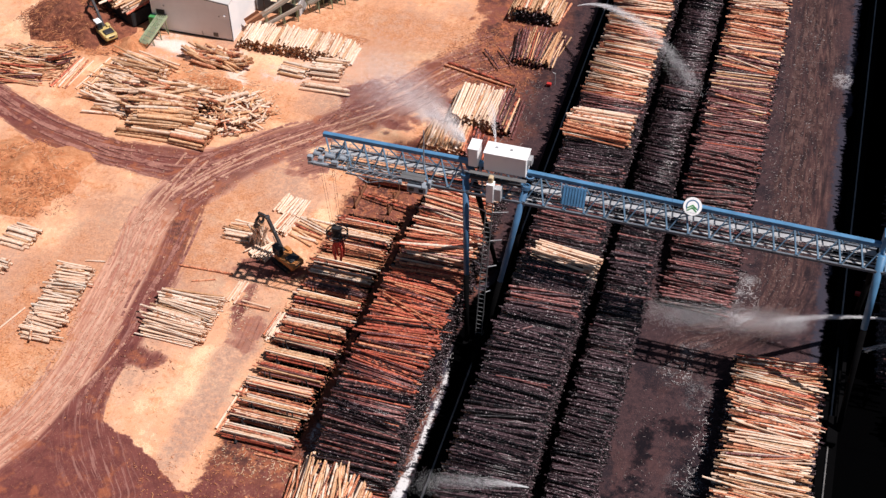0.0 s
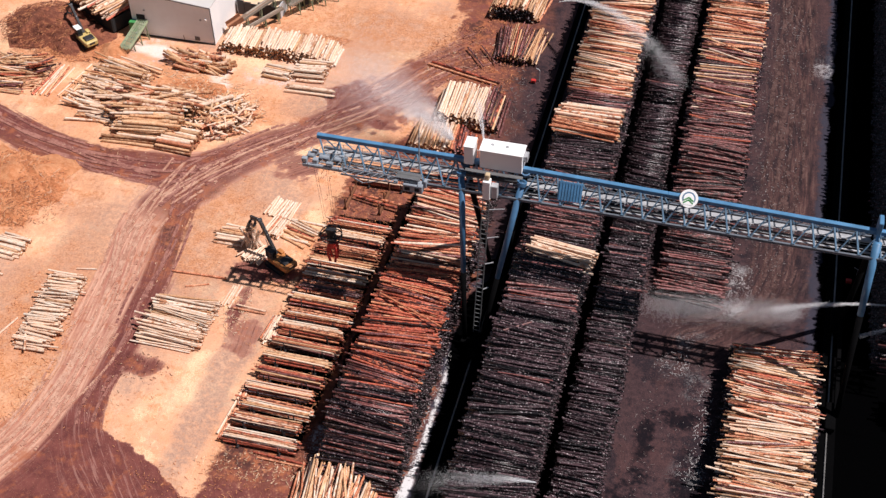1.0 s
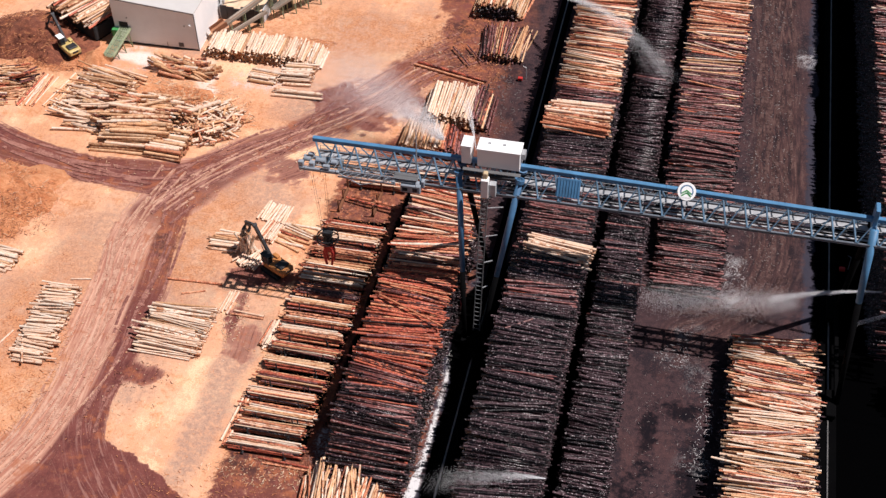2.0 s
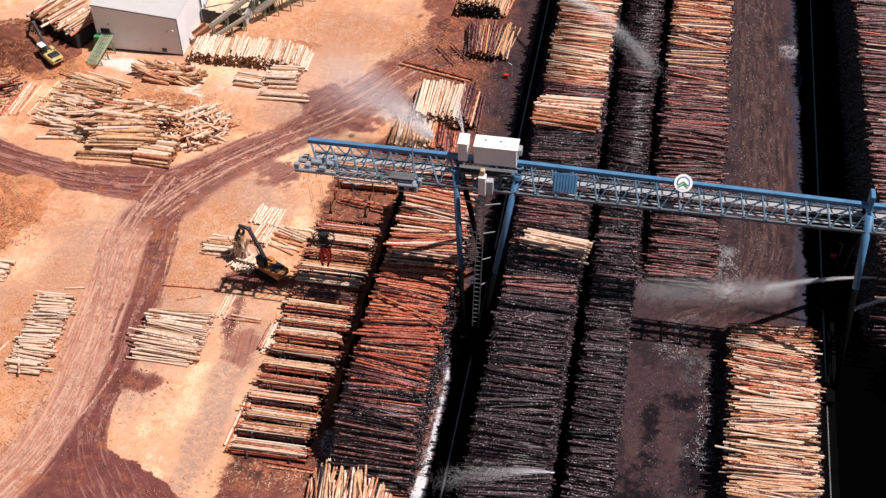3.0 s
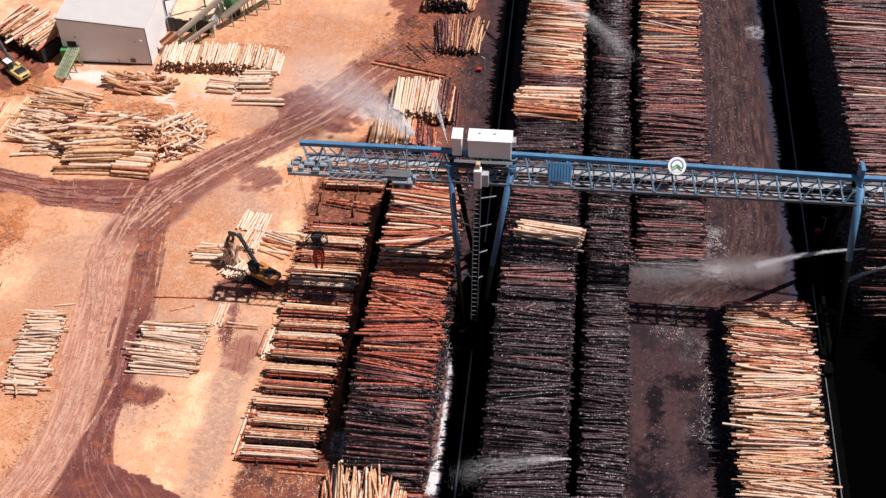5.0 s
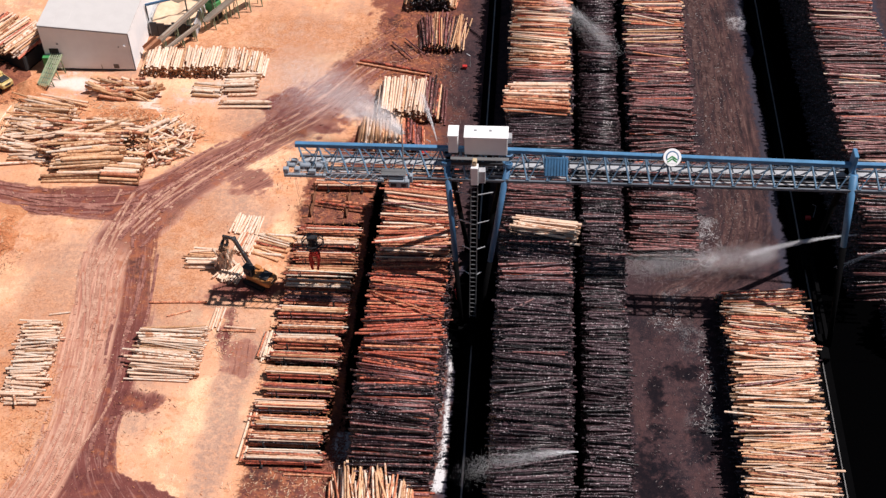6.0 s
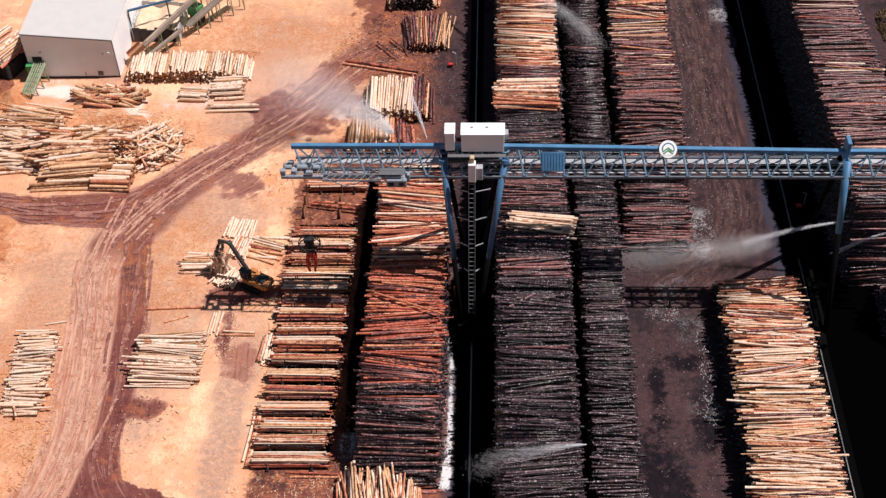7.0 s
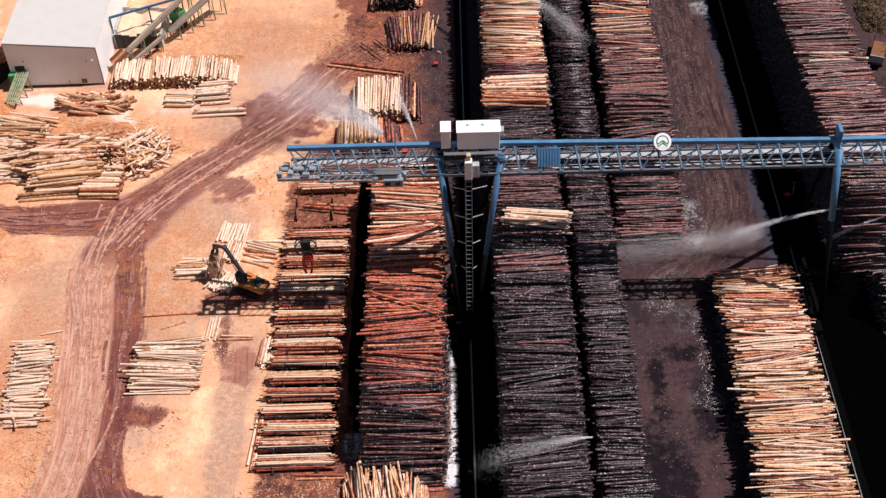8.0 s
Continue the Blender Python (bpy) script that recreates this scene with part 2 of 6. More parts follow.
def ground():
    def axis(lo, hi, step, far):
        mid = np.arange(lo, hi + 0.01, step)
        out = np.array([3, 8, 18, 40, 90, 200, 450, 1000, 2200.0])
        return np.concatenate([lo - out[::-1], mid, hi + out])
    xs, ys = axis(-140, 60, 0.5, 2000), axis(55, 235, 0.5, 2000)
    X, Y = np.meshgrid(xs, ys)
    nx, ny = len(xs), len(ys)
    wob = np.array([noise.fractal(Vector((x * 0.12, y * 0.12, 3)), 1, 2, 4) for x, y in zip(X.ravel(), Y.ravel())]).reshape(X.shape)
    wob2 = np.array([noise.fractal(Vector((x * 0.45, y * 0.45, 9)), 1, 2, 3) for x, y in zip(X.ravel(), Y.ravel())]).reshape(X.shape)
    wet, across, along = np.zeros(X.shape), np.full(X.shape, 99.0), np.zeros(X.shape)
    track = np.zeros(X.shape)
    turn_d, turn_a = near_line(X, Y, [(2, 117.5), (6.5, 121), (10.5, 126), (12.6, 134), (13.0, 150), (12.0, 175), (10.5, 215), (9, 260)])
    curve = soft(np.abs(turn_d) + 0.8 * wob, 3.8, 1.2)
    band = np.zeros(X.shape)
    for r, (pts, w, damp_by, dark_by) in enumerate(ROADS):
        d, a = near_line(X, Y, flowing(pts))
        k = np.abs(d) < np.abs(across)
        across, along = np.where(k, d, across), np.where(k, a, along)
        if dark_by < 0.1:
            bare_road = soft(d, w, 0.5)
        track = np.maximum(track, soft(d, w + 1.5, 2.0))
        near = np.abs(d) < 14
        flow = np.zeros(X.shape)
        flow[near] = [noise.fractal(Vector((aa * 0.055, dd * 0.30, 5 + r)), 1, 2, 4) for aa, dd in zip(a[near], d[near])]
        wet = np.maximum(wet, damp_by * soft(np.abs(d) + 1.5 * flow + 0.3 * wob2, w, 1.6))
        band = np.maximum(band, dark_by * soft(np.abs(d) + 0.9 * flow, w, 1.0))
    # the last oval paints the shade under loader and girder as dark soil
    for cx, cy, rx, ry, q in ((-69.8, 96.0, 4.3, 1.7, 0.85), (-58.4, 104.5, 2.6, 4.6, 0.62), (-62.6, 139.2, 4.6, 4.2, 0.68), (-56, 158, 8, 6, 0.9), (-60.5, 108.5, 1.6, 4.5, 0.75), (-59, 116.5, 6, 2.5, 0.8)):
        spot = q * soft(np.hypot((X - cx) / rx, (Y - cy) / ry) + 0.6 * wob + 0.5 * wob2, 1, 0.3)
        wet, band = np.maximum(wet, spot), np.maximum(band, 0.8 * spot)
    shore = np.interp(X, [-90, -74, -70.8, -63, -57, -45, -30], [94, 90, 85.5, 82, 78.6, 74, 70])
    low = np.clip((shore + 0.9 * wob + 0.5 * wob2 - Y) / 0.9, 0, 1) * np.clip((X + 80.5 + 0.3 * (82 - Y) + wob) / 1.2, 0, 1)
    wet, band = np.maximum(wet, low), np.maximum(band, low) * (1 - 0.9 * bare_road * np.clip((126 - Y) / 8, 0, 1))
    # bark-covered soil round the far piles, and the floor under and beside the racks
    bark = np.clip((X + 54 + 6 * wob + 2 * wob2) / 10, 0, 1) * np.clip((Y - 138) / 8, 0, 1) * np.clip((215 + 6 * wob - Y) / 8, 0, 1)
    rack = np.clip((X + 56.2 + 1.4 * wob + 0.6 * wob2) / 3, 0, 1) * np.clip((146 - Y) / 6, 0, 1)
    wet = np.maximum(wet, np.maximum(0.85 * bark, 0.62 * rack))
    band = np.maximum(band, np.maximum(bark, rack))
    # lane beside the orange deck darkened as soil, standing in for deck shade
    lane_shade = within(X + 0.3 * wob, -43.6, -39.5, 0.8) * within(Y, 82, 132, 2)
    wet, band = np.maximum(wet, lane_shade), np.maximum(band, lane_shade)
    litter = np.maximum(bark, rack * np.clip((Y - 80) / 4, 0, 1))
    for cx, cy, rx, ry in ((-104, 124, 13, 11), (-90, 150, 20, 13), (-112, 161, 13, 9), (-106, 159.5, 6, 4.5), (-69, 173.4, 6, 2.4), (-72, 122, 8, 12), (-88, 88, 9, 26), (-66, 178, 26, 8)):
        litter = np.maximum(litter, 0.8 * soft(np.hypot((X - cx) / rx, (Y - cy) / ry) + 0.4 * wob, 1, 0.35))
    pale = 2.2 * within(X + 0.4 * wob, np.interp(Y, [84, 90, 100, 114], [-30.3, -29.6, -29.2, -29.1]), -28.5, 0.4) * within(Y, 83, 114, 1.5) + 1.5 * within(X + 0.8 * wob, -43.2, -40.6, 0.8) * within(Y, 86, 94, 2)
    for cx, cy, r in ((6.5, 132, 2.2), (8, 126, 1.5), (0.5, 113, 1.6), (3.5, 110, 1.4), (4.5, 96, 2), (18, 186, 3), (-72, 162, 4), (-77, 161, 3), (-48, 157, 2.4), (-44, 155, 1.6), (-98, 163, 4), (2, 118, 2), (-85.8, 162.4, 1.6), (-83, 159.6, 1.8), (-81.6, 156.5, 1.4)):
        pale = np.maximum(pale, (0.5 if cx < -60 or cy > 120 else 0.2) * soft(np.hypot(X - cx, Y - cy) + 1.5 * wob, r, 1.0))
    grey = within(X + 1.2 * wob + 0.5 * wob2, -61.0, -55.4 + 0.07 * (Y - 92), 1.4) * np.clip((115 + 3 * wob - Y) / 8, 0, 1) * np.clip((Y - 76) / 6, 0, 1)
    for cx, cy, rx, ry in ((-60, 173, 13, 13), (-65, 158, 6, 7), (-78, 110, 16, 22), (-66, 134, 7, 6), (-94, 100, 8, 14), (-88, 172, 6, 8)):
        grey = np.maximum(grey, 0.85 * soft(np.hypot((X - cx) / rx, (Y - cy) / ry) + 0.6 * wob + 0.2 * wob2, 1, 0.3))
    dust = np.zeros(X.shape)
    for cx, cy, rx, ry in DUST:
        dust = np.maximum(dust, soft(np.hypot((X - cx) / rx, (Y - cy) / ry) + 0.7 * wob + 0.5 * wob2, 1, 0.4))
    east = np.clip((X + np.interp(Y, [120, 142], [31, 38.5]) + 2.4 * wob + wob2) / np.interp(Y, [120, 142], [2.5, 8.0]), 0, 1)
    # near-black wet ground, with the decks' shade along the rails painted in
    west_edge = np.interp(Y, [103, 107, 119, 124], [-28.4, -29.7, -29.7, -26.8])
    mud_and_shade = np.maximum(np.minimum(X - 18.4 - 0.6 * (Y < 117) + 0.7 * wob + 0.5 * wob2, 41 - X), np.minimum(np.minimum(X - west_edge, -10.5 - X), 0.5 * (126 + 4 * wob - Y)))
    # the lane by the orange deck is blackened in place of its shade
    mud_and_shade = np.maximum(mud_and_shade, np.minimum(np.minimum(X + 43.0 + 0.4 * wob, -40.0 - X), np.minimum(Y - 92 + wob, 141 - Y)))
    # the floor between the racked bundles is blackened too
    mud_and_shade = np.maximum(mud_and_shade, np.minimum(np.minimum(X + 53.0 + 0.8 * wob, -44.0 - X), np.minimum(Y - 86.4 + wob, 131 - Y + wob)))
    # dark wet patches; the long one by the pale deck also paints its shade
    pool_and_shade = np.zeros(X.shape)
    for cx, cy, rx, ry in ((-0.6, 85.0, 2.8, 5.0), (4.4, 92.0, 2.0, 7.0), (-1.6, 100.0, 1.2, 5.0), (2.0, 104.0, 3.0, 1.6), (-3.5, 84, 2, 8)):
        pool_and_shade = np.maximum(pool_and_shade, soft(np.hypot((X - cx) / rx, (Y - cy) / ry) + 0.8 * wob + 0.5 * wob2, 1, 0.5))
    mud_and_shade = np.clip(mud_and_shade / 5 + 0.5, 0, 1)
    Z = 0.06 * wob - 0.10 * wet * (1 - east)
    Z[(np.abs(X) > 200) | (Y > 300) | (Y < 0)] = 0
    me = bpy.data.meshes.new("ground")
    idx = np.arange(nx * ny).reshape(ny, nx)
    f = np.stack([idx[:-1, :-1], idx[:-1, 1:], idx[1:, 1:], idx[1:, :-1]], -1).reshape(-1, 4)
    me.from_pydata(np.stack([X, Y, Z], -1).reshape(-1, 3).tolist(), [], f.tolist())
    for key, val in (("wet", wet), ("band", band), ("across", across), ("along", along), ("grey", grey), ("east", east), ("litter", litter), ("pale", pale), ("mud_and_shade", mud_and_shade), ("dust", dust), ("track", track), ("curve", curve), ("across_e", turn_d), ("along_e", turn_a), ("pool_and_shade", pool_and_shade)):
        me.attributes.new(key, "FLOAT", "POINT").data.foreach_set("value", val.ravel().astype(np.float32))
    me.shade_smooth()
    k = Mat("yard_soil", 0.92, 0, 0.25)
    v = k.coords()
    big, mid, fine = k.noise(v, 0.06, 6), k.noise(v, 0.45, 6, 0.7), k.noise(v, 3.5, 5, 0.7)
    chips = k.noise(k.coords((4.0, 1.6, 2)), 2.2, 3, 0.7)
    fl = k.t.nodes.new("ShaderNodeCombineXYZ")
    k.put(fl.inputs[0], k.math("ADD", k.math("MULTIPLY", k.attr("across"), 2.6), k.math("MULTIPLY", k.noise(v, 0.035, 2), 7.0)))
    k.put(fl.inputs[1], k.math("MULTIPLY", k.attr("along"), 0.13))
    ruts = k.noise(fl.outputs[0], 1.0, 4, 0.6)
    fx = k.t.nodes.new("ShaderNodeCombineXYZ")
    k.put(fx.inputs[0], k.math("ADD", k.math("MULTIPLY", k.attr("across"), 3.4), k.math("MULTIPLY", k.attr("along"), 0.5)))
    k.put(fx.inputs[1], k.math("MULTIPLY", k.attr("along"), 0.10))
    crossing = k.noise(fx.outputs[0], 1.0, 3, 0.6)
    grain, crumbs = k.noise(v, 1.3, 6, 0.75), k.noise(v, 9.0, 3, 0.7)
    dry = k.mix(k.ramp(big, 0.35, 0.65), (0.79, 0.435, 0.265), (0.69, 0.34, 0.19))
    dry = k.mix(k.math("MULTIPLY", k.ramp(mid, 0.45, 0.75), 0.5), dry, (0.82, 0.56, 0.38))
    # trodden grey-brown soil, in patches and in lanes
    trodden = k.ramp(k.math("ADD", k.noise(k.coords((1, 1, 5)), 0.085, 7, 0.68), k.math("MULTIPLY", k.math("SUBTRACT", grain, 0.5), 0.3)), 0.50, 0.60)
    dry = k.mix(k.math("MULTIPLY", trodden, 0.75), dry, (0.57, 0.325, 0.215))
    lanes = k.noise(k.coords((0.9, 0.10, 1)), 1.0, 6, 0.7)
    dry = k.mix(k.math("MULTIPLY", k.ramp(k.math("ADD", lanes, k.math("MULTIPLY", k.math("SUBTRACT", grain, 0.5), 0.3)), 0.54, 0.66), 0.5), dry, (0.46, 0.25, 0.17))
    # bark crumbs and sawdust in ragged patches
    rusty = k.ramp(k.math("ADD", k.noise(v, 0.15, 7, 0.75), k.math("MULTIPLY", k.math("SUBTRACT", grain, 0.5), 0.5)), 0.50, 0.62)
    dry = k.mix(k.math("MULTIPLY", rusty, k.ramp(fine, 0.3, 0.62, 0.25, 0.95)), dry, (0.60, 0.25, 0.105))
    chaff = k.ramp(k.math("ADD", k.noise(k.coords((1, 1, 7)), 0.10, 6, 0.7), k.math("MULTIPLY", k.math("SUBTRACT", grain, 0.5), 0.5)), 0.52, 0.62)
    dry = k.mix(k.math("MULTIPLY", chaff, k.ramp(crumbs, 0.42, 0.60, 0.25, 0.95)), dry, (0.92, 0.66, 0.41))
    dry = k.mix(k.math("MULTIPLY", k.ramp(crumbs, 0.60, 0.68), 0.6), dry, (0.88, 0.68, 0.50))
    dry = k.mix(k.math("MULTIPLY", k.ramp(grain, 0.57, 0.70), 0.5), dry, (0.50, 0.215, 0.11))
    dry = k.mix(k.math("MULTIPLY", k.ramp(fine, 0.58, 0.70), 0.55), dry, (0.40, 0.155, 0.07))
    dry = k.mix(k.math("MULTIPLY", k.ramp(chips, 0.66, 0.72), 0.5), dry, (0.78, 0.55, 0.35))
    dry = k.mix(k.math("MULTIPLY", k.attr("grey"), k.ramp(grain, 0.34, 0.60, 0.35, 0.95)), dry, k.mix(k.ramp(fine, 0.4, 0.7), (0.46, 0.285, 0.21), (0.33, 0.195, 0.145)))
    streak = k.math("ADD", ruts, k.math("MULTIPLY", k.math("SUBTRACT", fine, 0.5), 0.22))
    bare = k.mix(k.ramp(ruts, 0.35, 0.62), (0.38, 0.165, 0.120), (0.58, 0.325, 0.230))
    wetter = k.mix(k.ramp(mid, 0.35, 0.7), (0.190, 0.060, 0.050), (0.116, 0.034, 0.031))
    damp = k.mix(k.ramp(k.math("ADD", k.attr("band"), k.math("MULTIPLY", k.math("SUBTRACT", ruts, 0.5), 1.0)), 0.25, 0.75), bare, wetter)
    damp = k.mix(k.math("MULTIPLY", k.math("MULTIPLY", k.math("MAXIMUM", k.ramp(streak, 0.54, 0.60), k.math("MULTIPLY", k.ramp(crossing, 0.61, 0.66), 0.8)), k.attr("track")), k.ramp(k.noise(v, 0.10, 4), 0.36, 0.56, 0.10, 0.50)), damp, k.mix(k.attr("band"), (0.66, 0.42, 0.32), (0.42, 0.22, 0.18)))
    damp = k.mix(k.math("MULTIPLY", k.ramp(k.noise(v, 0.3, 6, 0.7), 0.52, 0.66), 0.7), damp, (0.36, 0.115, 0.055))
    damp = k.mix(k.math("MULTIPLY", k.ramp(fine, 0.56, 0.70), 0.6), damp, (0.30, 0.12, 0.07))
    damp = k.mix(k.math("MULTIPLY", k.ramp(chips, 0.64, 0.70), 0.5), damp, (0.55, 0.34, 0.25))
    lit = k.mix(k.ramp(fine, 0.35, 0.65), (0.66, 0.29, 0.125), (0.36, 0.125, 0.055))
    lit = k.mix(k.ramp(chips, 0.60, 0.70), lit, (0.62, 0.36, 0.20))
    dry = k.mix(k.math("MULTIPLY", k.attr("litter"), k.ramp(k.math("ADD", mid, k.math("MULTIPLY", k.math("SUBTRACT", grain, 0.5), 0.6)), 0.32, 0.62, 0.15, 0.95)), dry, lit)
    damp = k.mix(k.math("MULTIPLY", k.attr("litter"), k.ramp(mid, 0.35, 0.7, 0.05, 0.6)), damp, k.mix(0.45, lit, damp))
    soak = k.ramp(k.math("ADD", k.noise(v, 0.11, 7, 0.72), k.math("MULTIPLY", k.math("SUBTRACT", grain, 0.5), 0.4)), 0.48, 0.60)
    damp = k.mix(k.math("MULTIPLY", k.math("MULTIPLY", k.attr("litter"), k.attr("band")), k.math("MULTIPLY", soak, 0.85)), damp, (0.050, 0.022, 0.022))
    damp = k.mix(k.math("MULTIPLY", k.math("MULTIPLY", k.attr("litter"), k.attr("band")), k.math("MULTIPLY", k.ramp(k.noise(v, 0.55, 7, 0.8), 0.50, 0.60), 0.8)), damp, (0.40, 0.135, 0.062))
    rag = k.math("ADD", k.math("MULTIPLY", k.math("SUBTRACT", ruts, 0.5), k.math("MULTIPLY", k.attr("track"), 1.3)), k.math("ADD", k.math("MULTIPLY", k.math("SUBTRACT", mid, 0.5), 0.35), k.math("MULTIPLY", k.math("SUBTRACT", grain, 0.5), 0.7)))
    dry = k.mix(k.math("MULTIPLY", k.attr("dust"), k.ramp(fine, 0.3, 0.6, 0.45, 0.95)), dry, (0.82, 0.71, 0.63))
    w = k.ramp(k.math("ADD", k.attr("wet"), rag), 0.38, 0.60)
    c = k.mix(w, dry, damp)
    ruts2 = k.noise(k.coords((1.3, 0.09, 1)), 1.0, 4, 0.6)
    e = k.mix(k.ramp(grain, 0.35, 0.65), (0.066, 0.036, 0.039), (0.032, 0.019, 0.023))
    e = k.mix(k.math("MULTIPLY", k.ramp(k.math("ADD", k.noise(v, 0.14, 7, 0.7), k.math("MULTIPLY", k.math("SUBTRACT", grain, 0.5), 0.3)), 0.50, 0.60), 0.9), e, (0.017, 0.012, 0.017))
    e = k.mix(k.math("MULTIPLY", k.ramp(k.noise(k.coords((1, 0.6, 3)), 0.16, 7, 0.75), 0.50, 0.62), 0.55), e, (0.085, 0.041, 0.040))
    e = k.mix(k.math("MULTIPLY", k.ramp(k.noise(v, 6.0, 4, 0.75), 0.56, 0.66), 0.8), e, (0.13, 0.066, 0.060))
    e = k.mix(k.math("MULTIPLY", k.ramp(fine, 0.58, 0.70), 0.6), e, (0.010, 0.007, 0.009))
    e = k.mix(k.math("MULTIPLY", k.ramp(chips, 0.66, 0.72), 0.7), e, (0.30, 0.24, 0.23))
    e = k.mix(k.math("MULTIPLY", k.ramp(ruts2, 0.55, 0.64), k.math("MULTIPLY", k.attr("curve"), k.ramp(grain, 0.35, 0.6, 0.15, 0.8))), e, (0.115, 0.066, 0.062))
    e = k.mix(k.math("MULTIPLY", k.ramp(k.noise(k.coords((1.1, 0.05, 4)), 1.0, 5, 0.7), 0.52, 0.62), k.math("MULTIPLY", k.attr("curve"), 0.75)), e, (0.016, 0.011, 0.014))
    # bluish rim paints sky reflected off the water film at the edge
    e = k.mix(k.math("MULTIPLY", k.ramp(k.math("ADD", k.attr("mud_and_shade"), k.math("MULTIPLY", k.math("SUBTRACT", grain, 0.5), 0.5)), 0.16, 0.34), 0.85), e, (0.036, 0.036, 0.054))
    fe = k.t.nodes.new("ShaderNodeCombineXYZ")
    k.put(fe.inputs[0], k.math("ADD", k.math("MULTIPLY", k.attr("across_e"), 1.6), k.math("MULTIPLY", k.noise(v, 0.05, 1), 3.0)))
    k.put(fe.inputs[1], k.math("MULTIPLY", k.attr("along_e"), 0.16))
    wheel = k.noise(fe.outputs[0], 1.0, 5, 0.65)
    e = k.mix(k.math("MULTIPLY", k.math("MULTIPLY", k.attr("curve"), k.ramp(fine, 0.3, 0.6, 0.2, 0.7)), 1.0), e, k.mix(k.ramp(wheel, 0.42, 0.56), (0.018, 0.010, 0.012), (0.085, 0.040, 0.035)))
    e = k.mix(k.math("MULTIPLY", k.attr("curve"), k.math("MULTIPLY", k.ramp(k.math("ADD", wheel, k.math("MULTIPLY", k.math("SUBTRACT", fine, 0.5), 0.4)), 0.57, 0.63), 0.40)), e, (0.20, 0.125, 0.105))
    e = k.mix(k.ramp(k.math("ADD", k.attr("pool_and_shade"), k.math("MULTIPLY", k.math("SUBTRACT", grain, 0.5), 2.2)), 0.30, 0.95, 0, 0.85), e, (0.008, 0.008, 0.011))
    c = k.mix(k.attr("east"), c, e)
    c = k.mix(k.math("MINIMUM", 1.0, k.math("MULTIPLY", k.attr("pale"), k.ramp(k.math("ADD", k.noise(v, 5.0, 4, 0.75), k.math("ADD", mid, k.math("MULTIPLY", k.attr("pale"), 0.09))), 1.0, 1.16))), c, (0.66, 0.65, 0.66))
    # near-black wet ground and painted deck shade, laid over the soil colour
    black = k.ramp(k.math("ADD", k.attr("mud_and_shade"), k.math("ADD", k.math("MULTIPLY", k.math("SUBTRACT", fine, 0.5), 0.18), k.math("MULTIPLY", k.math("SUBTRACT", mid, 0.5), 0.16))), 0.46, 0.55)
    k.put(k.b.inputs["Specular IOR Level"], k.ramp(k.math("MAXIMUM", black, k.attr("pool_and_shade")), 0, 1, 0.2, 0.0))
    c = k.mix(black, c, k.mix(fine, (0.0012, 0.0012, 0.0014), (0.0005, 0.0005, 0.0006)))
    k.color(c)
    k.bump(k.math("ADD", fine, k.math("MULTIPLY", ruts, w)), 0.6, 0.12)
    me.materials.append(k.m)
    return tagged(new("ground", me), "dusty orange log yard soil with darker damp wheel tracks", "ground", kind="structure")


ground()


def tyre_tracks(name, label, lines, mat, seed):
    """Tread prints of wheel pairs along the lines: (points, half spread, pairs, lug width); each lug is a low clod."""
    rs = random.Random(seed)
    vs, fs = [], []
    for pts, spread, pairs, width in lines:
        line = [Vector(p) for p in flowing(pts, 24)]
        runs = [0.0]
        for p, q in zip(line, line[1:]):
            runs.append(runs[-1] + (q - p).length)
        for _ in range(pairs):
            o0, o1 = rs.gauss(0, 0.55) * spread, rs.gauss(0, 0.55) * spread
            s0 = rs.uniform(-0.2, 0.7) * runs[-1]
            s1 = s0 + rs.uniform(0.2, 0.8) * runs[-1]
            salt, swing = rs.uniform(0, 90), rs.uniform(0.5, 2.2)
            step = rs.choice((0.26, 0.30, 0.34))
            gauge = rs.uniform(1.9, 2.3)
            u, i = max(0.0, s0), 0
            while u < min(s1, runs[-1] - 0.1):
                while runs[i + 1] < u:
                    i += 1
                f = (u - runs[i]) / max(1e-6, runs[i + 1] - runs[i])
                p, d = line[i].lerp(line[i + 1], f), (line[i + 1] - line[i]).normalized()
                nrm = Vector((-d.y, d.x))
                off = o0 + (o1 - o0) * (u - s0) / (s1 - s0) + swing * noise.noise(Vector((u * 0.06, salt, 1)))
                for side in (-gauge / 2, gauge / 2):
                    if noise.noise(Vector((u * 0.07, salt, side))) + 0.25 * noise.noise(Vector((u * 0.9, salt, side))) > 0.02:
                        continue
                    c = p + nrm * (off + side + rs.gauss(0, 0.02))
                    for flank in (-1, 1):
                        m = c + nrm * (flank * width * 0.27)
                        ax = (nrm + d * (0.55 * flank)).normalized() * (width * rs.uniform(0.26, 0.40))
                        ay = d * (step * rs.uniform(0.50, 0.72))
                        top = rs.uniform(0.012, 0.03)
                        b = len(vs)
                        for q, z in ((m - ax - ay, -0.2), (m + ax - ay, -0.2), (m + ax + ay, -0.2), (m - ax + ay, -0.2), (m - ax - ay * 0.7, top), (m + ax - ay * 0.7, top), (m + ax + ay * 0.7, top), (m - ax + ay * 0.7, top)):
                            vs.append((q.x, q.y, z))
                        fs.extend(((b, b + 1, b + 5, b + 4), (b + 1, b + 2, b + 6, b + 5), (b + 2, b + 3, b + 7, b + 6), (b + 3, b, b + 4, b + 7), (b + 4, b + 5, b + 6, b + 7)))
                u += step
    me = bpy.data.meshes.new(name)
    me.from_pydata(vs, [], fs)
    me.materials.append(mat)
    return tagged(new(name, me), label, "tyre tracks", kind="stuff")


